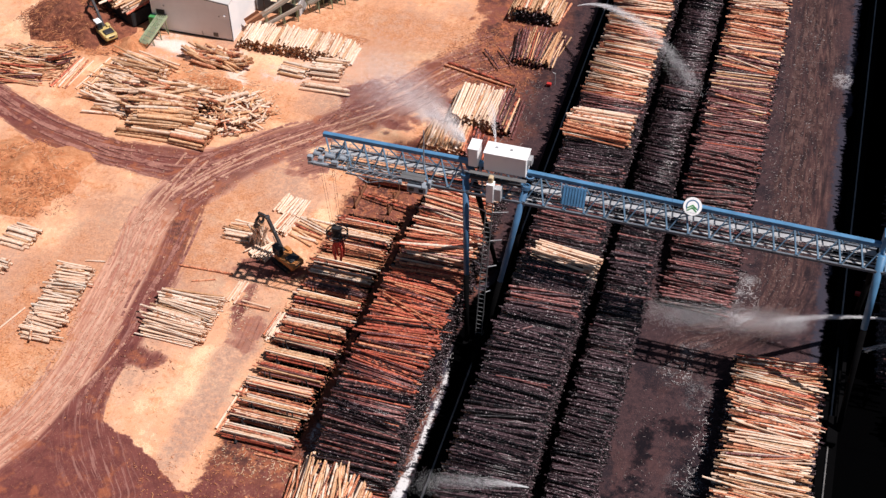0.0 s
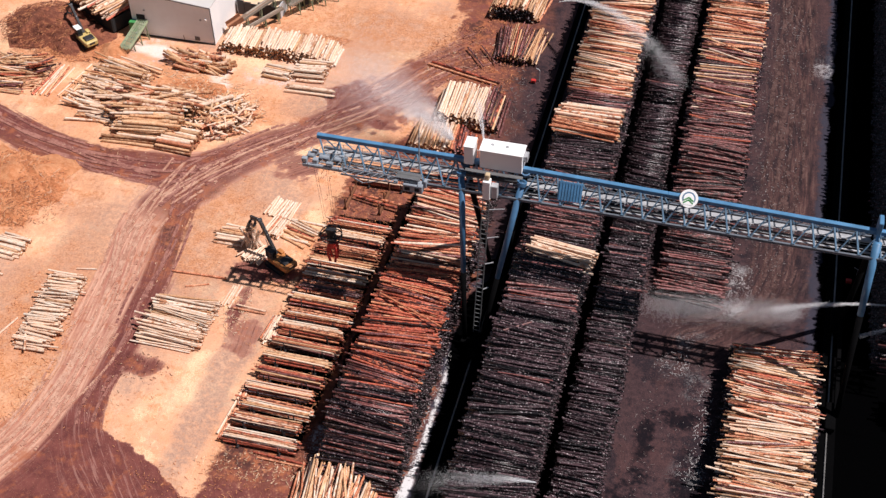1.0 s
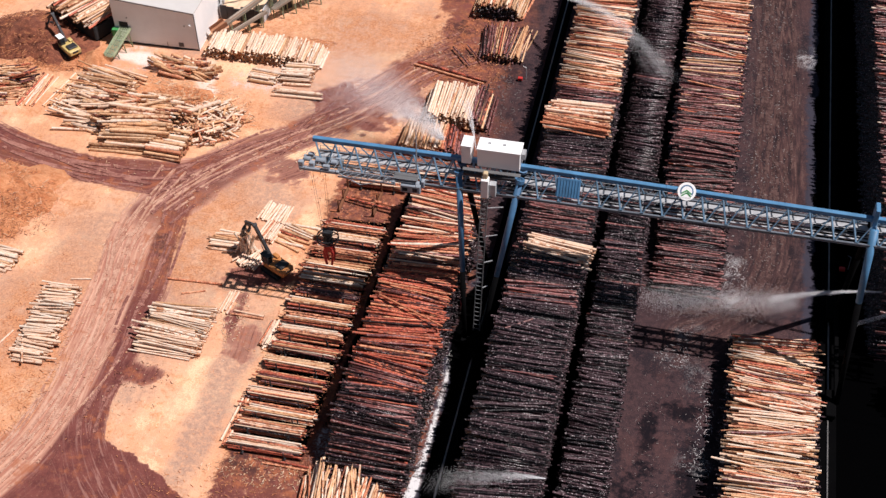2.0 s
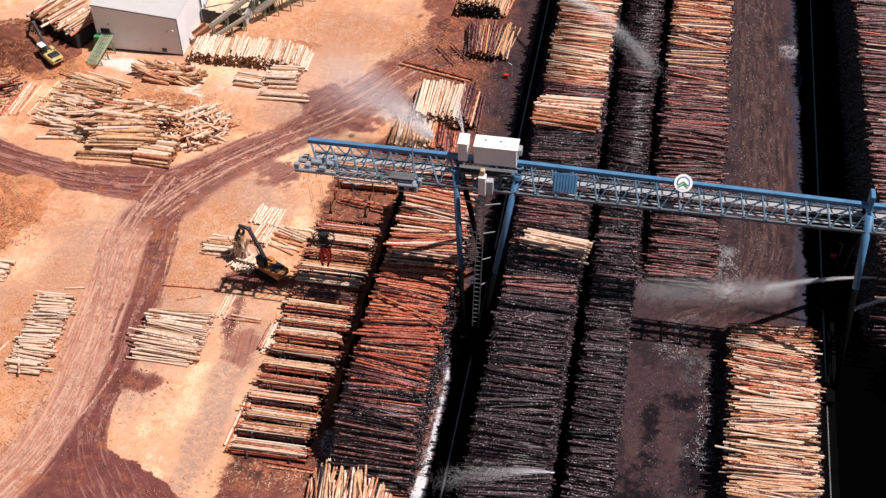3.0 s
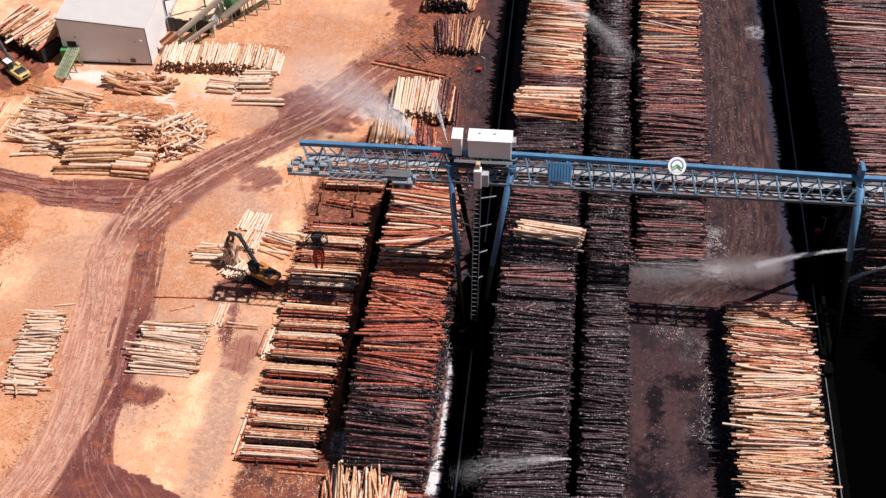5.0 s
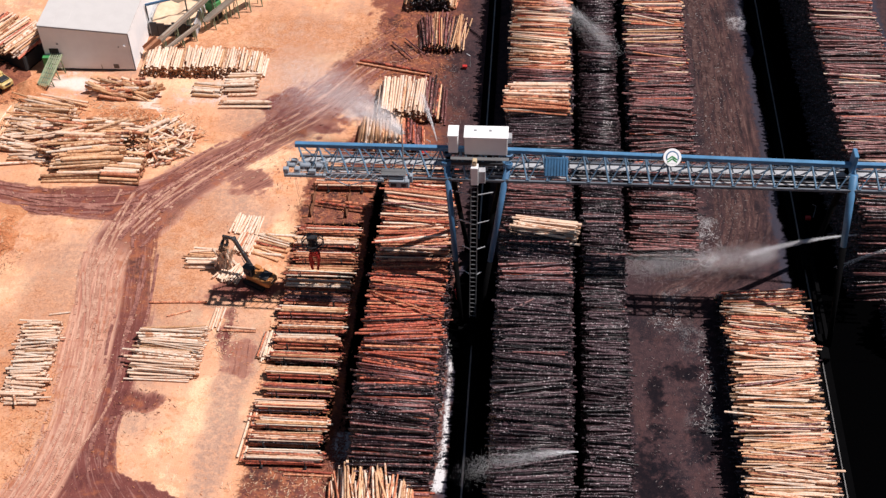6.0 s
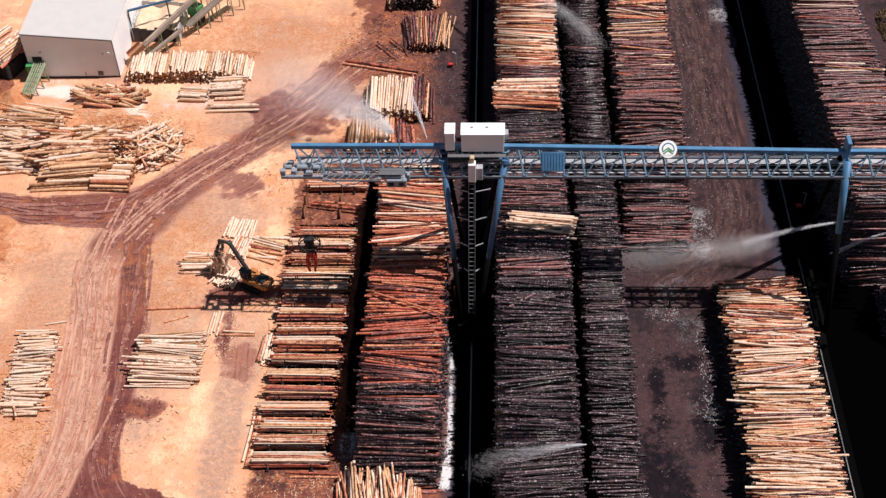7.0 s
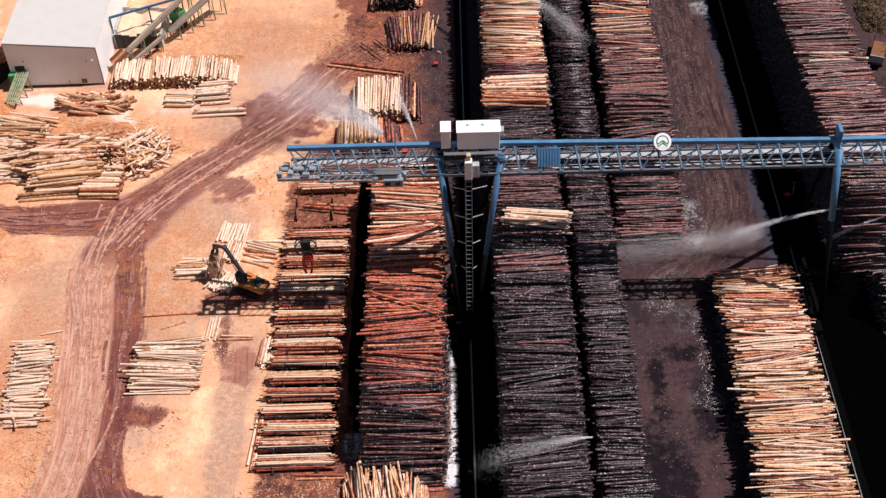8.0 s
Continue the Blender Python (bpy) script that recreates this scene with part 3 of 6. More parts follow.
def clod_mat(name, a, b):
    k = Mat(name, 0.95, 0, 0.2)
    n = k.noise(k.coords(), 0.5, 5, 0.7)
    k.color(k.mix(k.ramp(k.math("ADD", n, k.math("MULTIPLY", k.math("SUBTRACT", k.rnd(), 0.5), 0.15)), 0.35, 0.65), a, b))
    k.bump(k.noise(k.coords(), 9.0, 3), 0.4, 0.03)
    return k.m


CLOD_DRY = clod_mat("dried_mud_clods", (0.58, 0.345, 0.25), (0.42, 0.205, 0.142))
CLOD_DAMP = clod_mat("damp_mud_clods", (0.38, 0.18, 0.14), (0.20, 0.075, 0.062))
CLOD_WET = clod_mat("wet_mud_clods", (0.115, 0.066, 0.060), (0.040, 0.020, 0.020))
tyre_tracks("tyre_tracks", "dried tyre treads pressed into the yard road", [(ROADS[1][0], 3.2, 15, 0.30), (ROADS[2][0], 3.0, 6, 0.34)], CLOD_DRY, 301)
tyre_tracks("tyre_tracks", "damp tyre treads in the dark wheel tracks", [(ROADS[0][0], 2.0, 3, 0.36), (ROADS[2][0], 4.0, 12, 0.42), (ROADS[3][0], 2.4, 6, 0.42),
    ([(-69.4, 142.4), (-80, 134), (-92, 133), (-108, 136)], 2.2, 6, 0.42)], CLOD_DAMP, 302)
tyre_tracks("tyre_tracks", "wet tyre treads curving over the dark soil", [([(2, 117.5), (6.5, 121), (10.5, 126), (12.6, 134), (13.0, 150), (12.0, 175), (10.5, 215)], 2.4, 14, 0.36), ([(-1, 121.5), (5, 122.5), (10, 128), (13, 137)], 2.4, 9, 0.36)], CLOD_WET, 303)


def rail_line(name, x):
    """A crane rail on a ballast bed blackened for the decks' shade."""
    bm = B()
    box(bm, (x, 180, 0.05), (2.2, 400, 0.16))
    bed = part(name, bm, SHADE_BLACK, None)
    tagged(bed, "ballast bed of a crane rail, blackened for the decks' shade", "rail bed", kind="structure")
    bm = B()
    box(bm, (x, 180, 0.16), (0.22, 400, 0.06))
    box(bm, (x, 180, 0.24), (0.07, 400, 0.12))
    box(bm, (x, 180, 0.32), (0.12, 400, 0.05))
    part("rail", bm, RAIL_STEEL, bed, "worn steel crane rail")


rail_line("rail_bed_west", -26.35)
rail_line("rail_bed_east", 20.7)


# ---- logs ----
def log_shape(sides, rings, seed, bend=0.0):
    """Vertices and faces of a log of length 1 and radius 1 along x, tapered and slightly bent; the end faces come last."""
    rs = random.Random(seed)
    vs, fs = [], []
    lump = [1 + rs.uniform(-0.09, 0.09) for _ in range(sides)]
    for i in range(rings):
        u = i / (rings - 1)
        r = 1.08 - 0.2 * u + rs.uniform(-0.03, 0.03)
        off = bend * math.sin(u * math.pi)
        for j in range(sides):
            a = 2 * math.pi * j / sides
            vs.append((u - 0.5, r * lump[j] * math.cos(a) + off, r * lump[j] * math.sin(a)))
    for i in range(rings - 1):
        for j in range(sides):
            j2 = (j + 1) % sides
            fs.append((i * sides + j, (i + 1) * sides + j, (i + 1) * sides + j2, i * sides + j2))
    ends = [tuple(range(sides)), tuple(reversed(range((rings - 1) * sides, rings * sides)))]
    return vs, fs, ends


def log_meshes(count, sides=8, rings=3):
    out = []
    for s in range(count):
        vs, fs, ends = log_shape(sides, rings, 40 + s, random.Random(s).uniform(-0.5, 0.5))
        me = bpy.data.meshes.new("log")
        me.from_pydata(vs, [], fs + ends)
        me.polygons.foreach_set("use_smooth", [True] * len(fs) + [False] * 2)
        me.polygons.foreach_set("material_index", [0] * len(fs) + [1] * 2)
        me.materials.append(LOG_CREAM)
        me.materials.append(END_PALE)
        out.append(me)
    return out


LOG_MESHES = log_meshes(8)
LOG_ENDS = {LOG_TAN: END_PALE, LOG_CREAM: END_PALE, LOG_AMBER: END_PALE, LOG_RUST: END_DARK, LOG_MAROON: END_DARK, LOG_DARK: END_DARK}


def log_piece(parent, c, L, r, yaw, pitch, skin, rs, name="log"):
    """One log as a part, on a shared mesh; yaw and pitch in radians."""
    ob = new(name, rs.choice(LOG_MESHES))
    ob.parent = parent
    ob.matrix_basis = Matrix.LocRotScale(c, Euler((rs.uniform(0, 6.28), pitch, yaw + (math.pi if rs.random() < 0.5 else 0))), (L, r, r))
    for slot, m in zip(ob.material_slots, (skin, LOG_ENDS[skin])):
        slot.link = "OBJECT"
        slot.material = m
    return ob


def logs_joined(name, logs, parent, sides=6, label=""):
    """Many logs as one mesh: rows of (x, y, z, L, r, yaw, pitch, skin number)."""
    if not len(logs):
        return
    A = np.array(logs, float)
    vs, fs, ends = log_shape(sides, 2, 5)
    T = np.array(vs)
    n, V = len(A), len(T)
    P = T[None] * np.stack([A[:, 3], A[:, 4], A[:, 4]], -1)[:, None]
    cp, sp, cy, sy = np.cos(A[:, 6]), np.sin(A[:, 6]), np.cos(A[:, 5]), np.sin(A[:, 5])
    x = P[..., 0] * cp[:, None] + P[..., 2] * sp[:, None]
    z = -P[..., 0] * sp[:, None] + P[..., 2] * cp[:, None]
    y = P[..., 1]
    P = np.stack([x * cy[:, None] - y * sy[:, None], x * sy[:, None] + y * cy[:, None], z], -1) + A[:, None, :3]
    off = (np.arange(n) * V)[:, None]
    me = bpy.data.meshes.new(name)
    quads = (np.array(fs)[None] + off[..., None]).reshape(-1, 4)
    caps = (np.array(ends)[None] + off[..., None]).reshape(-1, sides)
    me.vertices.add(n * V)
    me.vertices.foreach_set("co", P.ravel().astype(np.float32))
    loops = np.concatenate([quads.ravel(), caps.ravel()])
    starts = np.concatenate([np.arange(len(quads)) * 4, len(quads) * 4 + np.arange(len(caps)) * sides])
    me.loops.add(len(loops))
    me.loops.foreach_set("vertex_index", loops)
    me.polygons.add(len(starts))
    me.polygons.foreach_set("loop_start", starts)
    skin = A[:, 7].astype(int)
    me.polygons.foreach_set("material_index", np.concatenate([np.repeat(skin, len(fs)), np.repeat(np.where((skin < 1) | (skin == 7), 5, 6), 2)]))
    me.polygons.foreach_set("use_smooth", np.concatenate([np.ones(len(quads), bool), np.zeros(len(caps), bool)]))
    me.update(calc_edges=True)
    for m in SKINS:
        me.materials.append(m)
    ob = new(name, me)
    ob.parent = parent
    return tagged(ob, label, kind="stuff")


def log_stack(label, at, turn, width, y0, y1, height, tones, seed, nearest=250, stagger=0.4, lean=0.075, slope=1.2, dia=0.265, loose=0.28, group="log decks in the yard", whole=False, bias=0.0, hollow=0.30, shorts=0.0):
    """A deck of logs that lie along local x and are heaped from y0 to y1 (local). height(y) is the top, tones(y, chance) the skin."""
    rs = random.Random(seed)
    st = thing("log_stack", at, label, "log stack", group, turn)
    dy, dz = dia * 1.16, dia * 0.86
    tops, rest, deep = [], [], []
    for row in range(int((y1 - y0) / dy)):
        yb = y0 + row * dy
        hmax = min(height(yb), slope * (yb - y0) + 1.2 * dia, slope * (y1 - yb) + 1.2 * dia)
        sway = bias + lean * noise.noise(Vector((yb * 0.16, seed * 7.1, 0))) * 3.0
        shove = 0.6 * stagger * noise.noise(Vector((yb * 0.3, seed * 3.3, 5)))
        n = max(1, int(hmax / dz))
        for k in range(n):
            top = k >= n - 1
            if n > 5 and not whole and k >= n - 2 and noise.noise(Vector((yb * 0.9, seed * 2.3, k * 3.1))) > hollow:
                continue
            r = dia * rs.uniform(0.36, 0.72) if top else dia * rs.uniform(0.42, 0.55)
            y = yb + (0.5 * dy if k % 2 else 0) + rs.gauss(0, 0.06)
            z = 0.5 * dia + k * dz + (rs.uniform(-0.06, 0.24) if top else 0)
            L = width * (rs.uniform(0.86, 1.0) if rs.random() < 0.8 else rs.uniform(0.7, 1.06))
            if top and rs.random() < shorts:
                L = width * rs.uniform(0.38, 0.72)
            x = (rs.uniform(-0.5, 0.5)) * (width - L) + rs.gauss(0, stagger * (1 if top else 0.6)) + shove
            wild = 2.6 if rs.random() < 0.12 else 1.0
            yaw = (sway + rs.gauss(0, lean * 0.55) * wild) if k >= n - 2 else bias + rs.gauss(0, 0.012)
            pitch = rs.gauss(0, 0.012) if top else 0.0
            skin = tones(y, rs.random())
            # deep logs take the dark skin: shade inside the deck put into colour
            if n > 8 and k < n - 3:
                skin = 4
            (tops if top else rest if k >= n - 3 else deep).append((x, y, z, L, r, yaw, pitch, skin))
            if top and n > 4 and rs.random() < loose:
                L2 = width * rs.uniform(0.55, 1.0)
                tops.append((rs.uniform(-0.5, 0.5) * (width - L2), y, z + r + rs.uniform(0.02, 0.12), L2, dia * rs.uniform(0.34, 0.55), sway + rs.gauss(0, 0.09), rs.gauss(0, 0.02), tones(y, rs.random())))
    tops.sort(key=lambda q: q[1])
    if whole:
        tops, rest, deep = tops + rest + deep, [], []
    for q in tops[:nearest]:
        log_piece(st, q[:3], q[3], q[4], q[5], q[6], SKINS[q[7]], rs)
    logs_joined("stack_core", rest + tops[nearest:], st, label="closely packed logs in the deck's upper layers")
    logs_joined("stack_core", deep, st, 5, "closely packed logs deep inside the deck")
    return st


def blend(*steps):
    """Tones along y: (y, (chances of cream, amber, rust, maroon, dark)) from near to far."""
    def f(y, u):
        lo = steps[0]
        hi = steps[-1]
        for a, b in zip(steps, steps[1:]):
            if a[0] <= y <= b[0]:
                lo, hi = a, b
        k = 0.5 if hi[0] == lo[0] else min(1, max(0, (y - lo[0]) / (hi[0] - lo[0])))
        for i in range(6):
            p, q = (t[1][i] if i < len(t[1]) else 0.0 for t in (lo, hi))
            u -= p + (q - p) * k
            if u < 0:
                return 7 if i == 5 else i
        return 7
    return f


def waves(base, amp, seed, size=0.09):
    return lambda y: base + amp * noise.noise(Vector((y * size, seed * 1.7, 0.3))) * 1.6


DARKS = (0, 0, 0, 0.005, 0.995)
MAROONS = (0, 0.0, 0.0, 0.78, 0.22)
AMBERS = (0.25, 0.45, 0.22, 0.06, 0.02)
PALES = (0.62, 0.06, 0.02, 0.01, 0, 0.29)

log_stack("long deck of orange to dark maroon wet logs", (-35.1, 0, 0), 0, 10.4, 83, 141, waves(7.6, 0.5, 2),
          blend((83, (0, 0, 0.06, 0.42, 0.52)), (93, (0, 0.0, 0.16, 0.48, 0.36)), (98, (0, 0.03, 0.50, 0.40, 0.07)), (101, (0, 0.06, 0.80, 0.14, 0)), (113, (0, 0.16, 0.80, 0.04, 0)), (116, (0.04, 0.32, 0.50, 0.14, 0)), (119, (0.30, 0.45, 0.20, 0.05, 0)), (141, (0.2, 0.6, 0.18, 0.02, 0))), 2, 300)
log_stack("very long high deck of dark wet logs, paler far off", (-18.0, 0, 0), 0, 9.6, 60, 232, waves(10.6, 0.5, 3),
          blend((60, DARKS), (109, DARKS), (111.5, (0, 0, 0.08, 0.72, 0.20)), (113.5, (0, 0, 0.04, 0.6, 0.36)), (115, DARKS), (128, MAROONS), (144, DARKS), (152, DARKS), (153, MAROONS), (156.5, MAROONS), (158, (0.42, 0.34, 0.12, 0.04, 0, 0.08)), (232, (0.38, 0.38, 0.14, 0.04, 0, 0.06))), 3, 300)
log_stack("long narrow deck of dark wet short logs", (-8.6, 0, 0), 0, 5.6, 60, 232, waves(7.0, 0.5, 4), blend((60, DARKS), (90, DARKS), (100, (0, 0, 0, 0.0, 1.0)), (120, (0, 0, 0, 0.06, 0.94)), (128, (0, 0, 0, 0.14, 0.86)), (140, DARKS), (232, DARKS)), 4, 300)
log_stack("long deck of red-brown logs, orange at the far part", (0.8, 0, 0), 0, 9.8, 125, 232, lambda y: min(1.2 + 0.30 * (y - 125), 8.4) + 0.6 * noise.noise(Vector((y * 0.09, 8.5, 0.3))),
          blend((125, MAROONS), (138, MAROONS), (150, (0, 0.01, 0.06, 0.91, 0.02)), (166, (0.05, 0.12, 0.10, 0.70, 0, 0.03)), (180, (0.22, 0.34, 0.10, 0.22, 0, 0.12)), (232, (0.26, 0.42, 0.10, 0.10, 0, 0.12))), 5, 300)
log_stack("deck of pale orange freshly peeled logs", (13.2, 0, 0), 0, 11.2, 60, 118.6, waves(4.2, 0.4, 6),
          blend((60, (0.48, 0.14, 0.02, 0.04, 0, 0.32)), (98, (0.42, 0.20, 0.03, 0.06, 0, 0.29)), (108, (0.32, 0.32, 0.08, 0.10, 0, 0.18)), (118, (0.16, 0.36, 0.18, 0.16, 0, 0.14))), 6, 300, stagger=0.55, lean=0.08, dia=0.245, loose=0.7, bias=0.05, hollow=0.45, shorts=0.4)
log_stack("high deck of reddish logs beside the crane rail", (32.2, 0, 0), 0.6, 10.4, 118.6, 232, waves(13.2, 0.6, 7),
          blend((104, (0, 0, 0.02, 0.48, 0.50)), (126, (0, 0, 0.02, 0.43, 0.55)), (130, (0.03, 0.02, 0.03, 0.84, 0.08)), (135, (0.03, 0.01, 0.02, 0.88, 0.06)), (232, (0.03, 0.01, 0.02, 0.88, 0.06))), 7, 300, slope=5.0)
log_stack("lower deck of dark wet logs in front of the reddish deck", (35.0, 0, 0), 0, 10.2, 106, 117.6, waves(6.4, 0.5, 9), lambda y, u: 4 if u < 0.8 else 3, 8, 120)


# ---- gantry crane ----
CX, CY = -26.2, 117.3


def chord_top(x):
    """Height of the top chord: level over the tower, falling slightly towards the slender leg."""
    return 26.9 - 0.9 * min(1.0, max(0.0, (x + 25.0) / 46.0))


def gantry_crane():
    cr = thing("gantry_crane", (0, CY, 0), "blue steel portal crane with a lattice girder over the log decks", "crane")
    x0, x1, zb, yw = -49.4, 40.0, 23.3, 1.9
    for a, b in ((x0, -25.0), (-25.0, -4.0), (-4.0, 21.0), (21.0, x1)):
        za, zc = chord_top(a), chord_top(b)
        slope = math.atan2(za - zc, b - a)
        part("top_chord", box(B(), ((a + b) / 2, 0, (za + zc) / 2), (math.hypot(b - a, za - zc) - 0.01, 0.62, 0.62), Matrix.Rotation(slope, 3, "Y"), 0.05), BLUE, cr)
    for y in (-yw, yw):
        part("bottom_chord", box(B(), ((x0 + x1) / 2, y, zb), (x1 - x0, 0.28, 0.4), None, 0.03), CHORD, cr, "grimy blue-grey lower chord")
    part("walkway", box(B(), ((x0 + x1) / 2, 1.15, zb + 0.12), (x1 - x0 - 0.6, 0.75, 0.06)), GREY_STEEL, cr, "dull grey grating walkway")
    part("trolley_rail", box(B(), ((x0 + x1) / 2, -0.4, zb + 0.05), (x1 - x0 - 0.6, 0.4, 0.3)), DARK_STEEL, cr)
    part("cable_tray", box(B(), ((x0 + x1) / 2, -1.15, zb + 0.1), (x1 - x0 - 0.8, 0.22, 0.14)), GREY_STEEL, cr)
    for y, w in ((0.1, 0.09), (0.45, 0.12), (-0.8, 0.07)):
        part("pipe", bar(B(), (x0 + 0.6, y, zb + 0.3), (x1 - 0.6, y, zb + 0.3), w, w, 6), GREY_STEEL, cr)
    n = 34
    step = (x1 - x0 - 1.0) / n
    for i in range(n):
        xt = x0 + 0.5 + i * step
        node = step * 0.5 if xt < -29 else 0.8
        for y in (-yw, yw):
            part("strut", bar(B(), (xt, 0.2 * y, chord_top(xt) - 0.2), (xt + node, y, zb), 0.2, 0.18), STRUT_BLUE, cr)
            part("brace", bar(B(), (xt + node, y, zb), (xt + step, 0.2 * y, chord_top(xt + step) - 0.2), 0.12, 0.12), STRUT_BLUE, cr)
            part("gusset", box(B(), (xt + node, y * 1.02, zb + 0.2), (0.45, 0.1, 0.4), None, 0.03), STRUT_BLUE, cr)
        part("cross_beam", bar(B(), (xt + node, -yw, zb), (xt + node, yw, zb), 0.16, 0.2), GREY_STEEL, cr)
        part("lateral_brace", bar(B(), (xt + node, -yw, zb - 0.05), (xt + node + step * (1 if i < n - 1 else 0.2), yw, zb - 0.05), 0.1, 0.1), DULL_STEEL, cr)
    return cr


CRANE = gantry_crane()


def crane_legs(cr):
    for sy in (-1, 1):
        for xt, xb in ((-29.9, -27.8), (-22.0, -25.6)):
            top, foot = Vector((xt, sy * 1.0, 25.6)), Vector((xb, sy * 7.6, 1.4))
            knee = foot.lerp(top, 0.42)
            leg = part("leg", bar(B(), knee, top, 0.72, 0.88, 20), BLUE_DARK if sy < 0 else SHADE_STEEL, cr, "tapered blue tubular leg" if sy < 0 else "tubular leg blackened for the shade on it", True)
            part("leg_foot", bar(B(), foot, knee, 0.60, 0.72, 20), SHADE_STEEL, leg, "lower half of the leg, blackened for the shade there", True)
            part("flange", bar(B(), top - (top - foot).normalized() * 0.5, top, 1.25, 1.25, 20), BLUE_DARK, leg)
        part("sill", box(B(), (-26.6, sy * 7.7, 1.25), (3.4, 1.1, 0.7), None, 0.08), SHADE_STEEL, cr)
        bg = part("bogie", box(B(), (-26.4, sy * 7.8, 0.75), (1.0, 4.6, 0.7), None, 0.1), SHADE_STEEL, cr, "dark wheel bogie on the rail")
        for j in (-1.5, -0.5, 0.5, 1.5):
            part("wheel", bar(B(), (-26.65, sy * 7.8 + j, 0.62), (-26.05, sy * 7.8 + j, 0.62), 0.62, 0.62, 14), SHADE_STEEL, bg)
        top, foot = Vector((21.3, sy * 1.0, 25.2)), Vector((21.6, sy * 8.6, 1.2))
        knee = foot.lerp(top, 0.6)
        leg = part("leg", bar(B(), knee, top, 0.82, 1.05, 20), BLUE if sy < 0 else SHADE_STEEL, cr, "tapered blue tubular leg" if sy < 0 else "tubular leg blackened for the shade on it", True)
        part("leg_foot", bar(B(), foot, knee, 0.66, 0.82, 20), SHADE_STEEL, leg, "lower half of the leg, blackened for the shade there", True)
        bg = part("bogie", box(B(), (20.9, sy * 8.6, 0.85), (1.3, 4.4, 0.9), None, 0.1), SHADE_STEEL, cr, "dark wheel bogie on the rail")
        for j in (-1.2, 1.2):
            part("wheel", bar(B(), (20.4, sy * 8.6 + j, 0.62), (21.0, sy * 8.6 + j, 0.62), 0.62, 0.62, 14), SHADE_STEEL, bg)
    part("tie_beam", bar(B(), (-26.6, -7.7, 1.4), (-26.6, 7.7, 1.4), 0.6, 0.7), SHADE_STEEL, cr)
    part("tie_beam", bar(B(), (21.5, -8.4, 1.5), (21.5, 8.4, 1.5), 0.5, 0.6), SHADE_STEEL, cr)
    part("cross_head", box(B(), (-26.0, -1.0, 25.4), (7.4, 0.5, 0.42), None, 0.05), DARK_STEEL, cr)
    part("cross_head", box(B(), (-26.0, 1.0, 25.4), (7.4, 0.5, 0.42), None, 0.05), DARK_STEEL, cr)
    part("head_plate", box(B(), (21.2, 0.2, 26.3), (0.55, 1.7, 3.2), None, 0.08), BLUE, cr, "blue plate over the slender leg")
    # machinery house, with a recessed roof rim and lifting lugs
    hs = part("machinery_house", box(B(), (-24.85, 0.1, 28.2), (5.4, 2.2, 2.8), None, 0.05), WHITE, cr, "white sheet-metal machinery house")
    part("roof", box(B(), (-24.85, 0.1, 29.65), (5.6, 2.4, 0.12), None, 0.03), WHITE, hs)
    for x in (-26.2, -24.3):
        part("lug", box(B(), (x, 0.3, 29.78), (0.35, 0.25, 0.16), None, 0.03), GREY_STEEL, hs)
    part("door", box(B(), (-22.13, 0.1, 27.9), (0.04, 0.8, 1.9)), GREY_STEEL, hs)
    part("air_duct", box(B(), (-21.85, 0.2, 28.7), (0.5, 1.1, 0.9), None, 0.05), GREY_STEEL, hs)
    sh = part("switch_house", box(B(), (-29.0, 0.1, 28.3), (1.2, 2.0, 2.8), None, 0.05), WHITE, cr, "small white sheet-metal switch house")
    part("roof", box(B(), (-29.0, 0.1, 29.74), (1.36, 2.16, 0.1), None, 0.02), WHITE, sh)
    part("platform", box(B(), (-25.6, -1.5, 26.6), (7.4, 0.6, 0.06)), DULL_STEEL, cr, "grey grating platform")
    # inclined ladder lift in front of the tower
    a, b = Vector((-26.35, -7.0, 2.6)), Vector((-26.2, -2.2, 26.0))
    for dx in (-0.42, 0.42):
        part("mast_rail", bar(B(), a + Vector((dx, 0, 0)), b + Vector((dx, 0, 0)), 0.11, 0.11), DULL_STEEL, cr)
    for i in range(34):
        p = a.lerp(b, (i + 0.5) / 34)
        part("rung", box(B(), p, (0.8, 0.09, 0.09)), DULL_STEEL, cr)
    for f, w in ((0.30, 1.1), (0.47, 1.5), (0.64, 1.9), (0.82, 2.4)):
        p = a.lerp(b, f)
        for sx in (-1, 1):
            part("stay", bar(B(), p + Vector((sx * 0.4, 0, 0)), p + Vector((sx * w, 0.5, 0.1)), 0.10, 0.10), GREY_STEEL, cr)
    lc = part("lift_cab", box(B(), (-26.2, -2.6, 24.9), (0.95, 1.0, 2.9), None, 0.05), WHITE, cr, "pale sheet-metal lift cab")
    part("hoist_motor", box(B(), (-26.2, -2.4, 26.8), (0.6, 0.7, 0.9), None, 0.1), TAN_STEEL, lc, "tan hoist motor")
    part("hook_block", bar(B(), (-28.5, -5.6, 4.6), (-28.5, -5.6, 6.4), 0.25, 0.8, 8), RED, cr, "red spare hook block hung on the tower")
    part("hook_rope", bar(B(), (-28.5, -5.6, 6.4), (-28.9, -2.4, 18.5), 0.05, 0.05, 5), DARK_STEEL, cr)
    part("switch_box", box(B(), (-25.25, -2.4, 24.6), (0.85, 0.9, 2.0), None, 0.05), GREY_STEEL, cr)
    # handrails along the walkway side
    for a, b in ((-49.1, -29.4), (-22.0, 20.6)):
        for z in (24.0, 24.5):
            part("handrail", bar(B(), (a, 1.6, z), (b, 1.6, z), 0.05, 0.05), GREY_STEEL, cr)
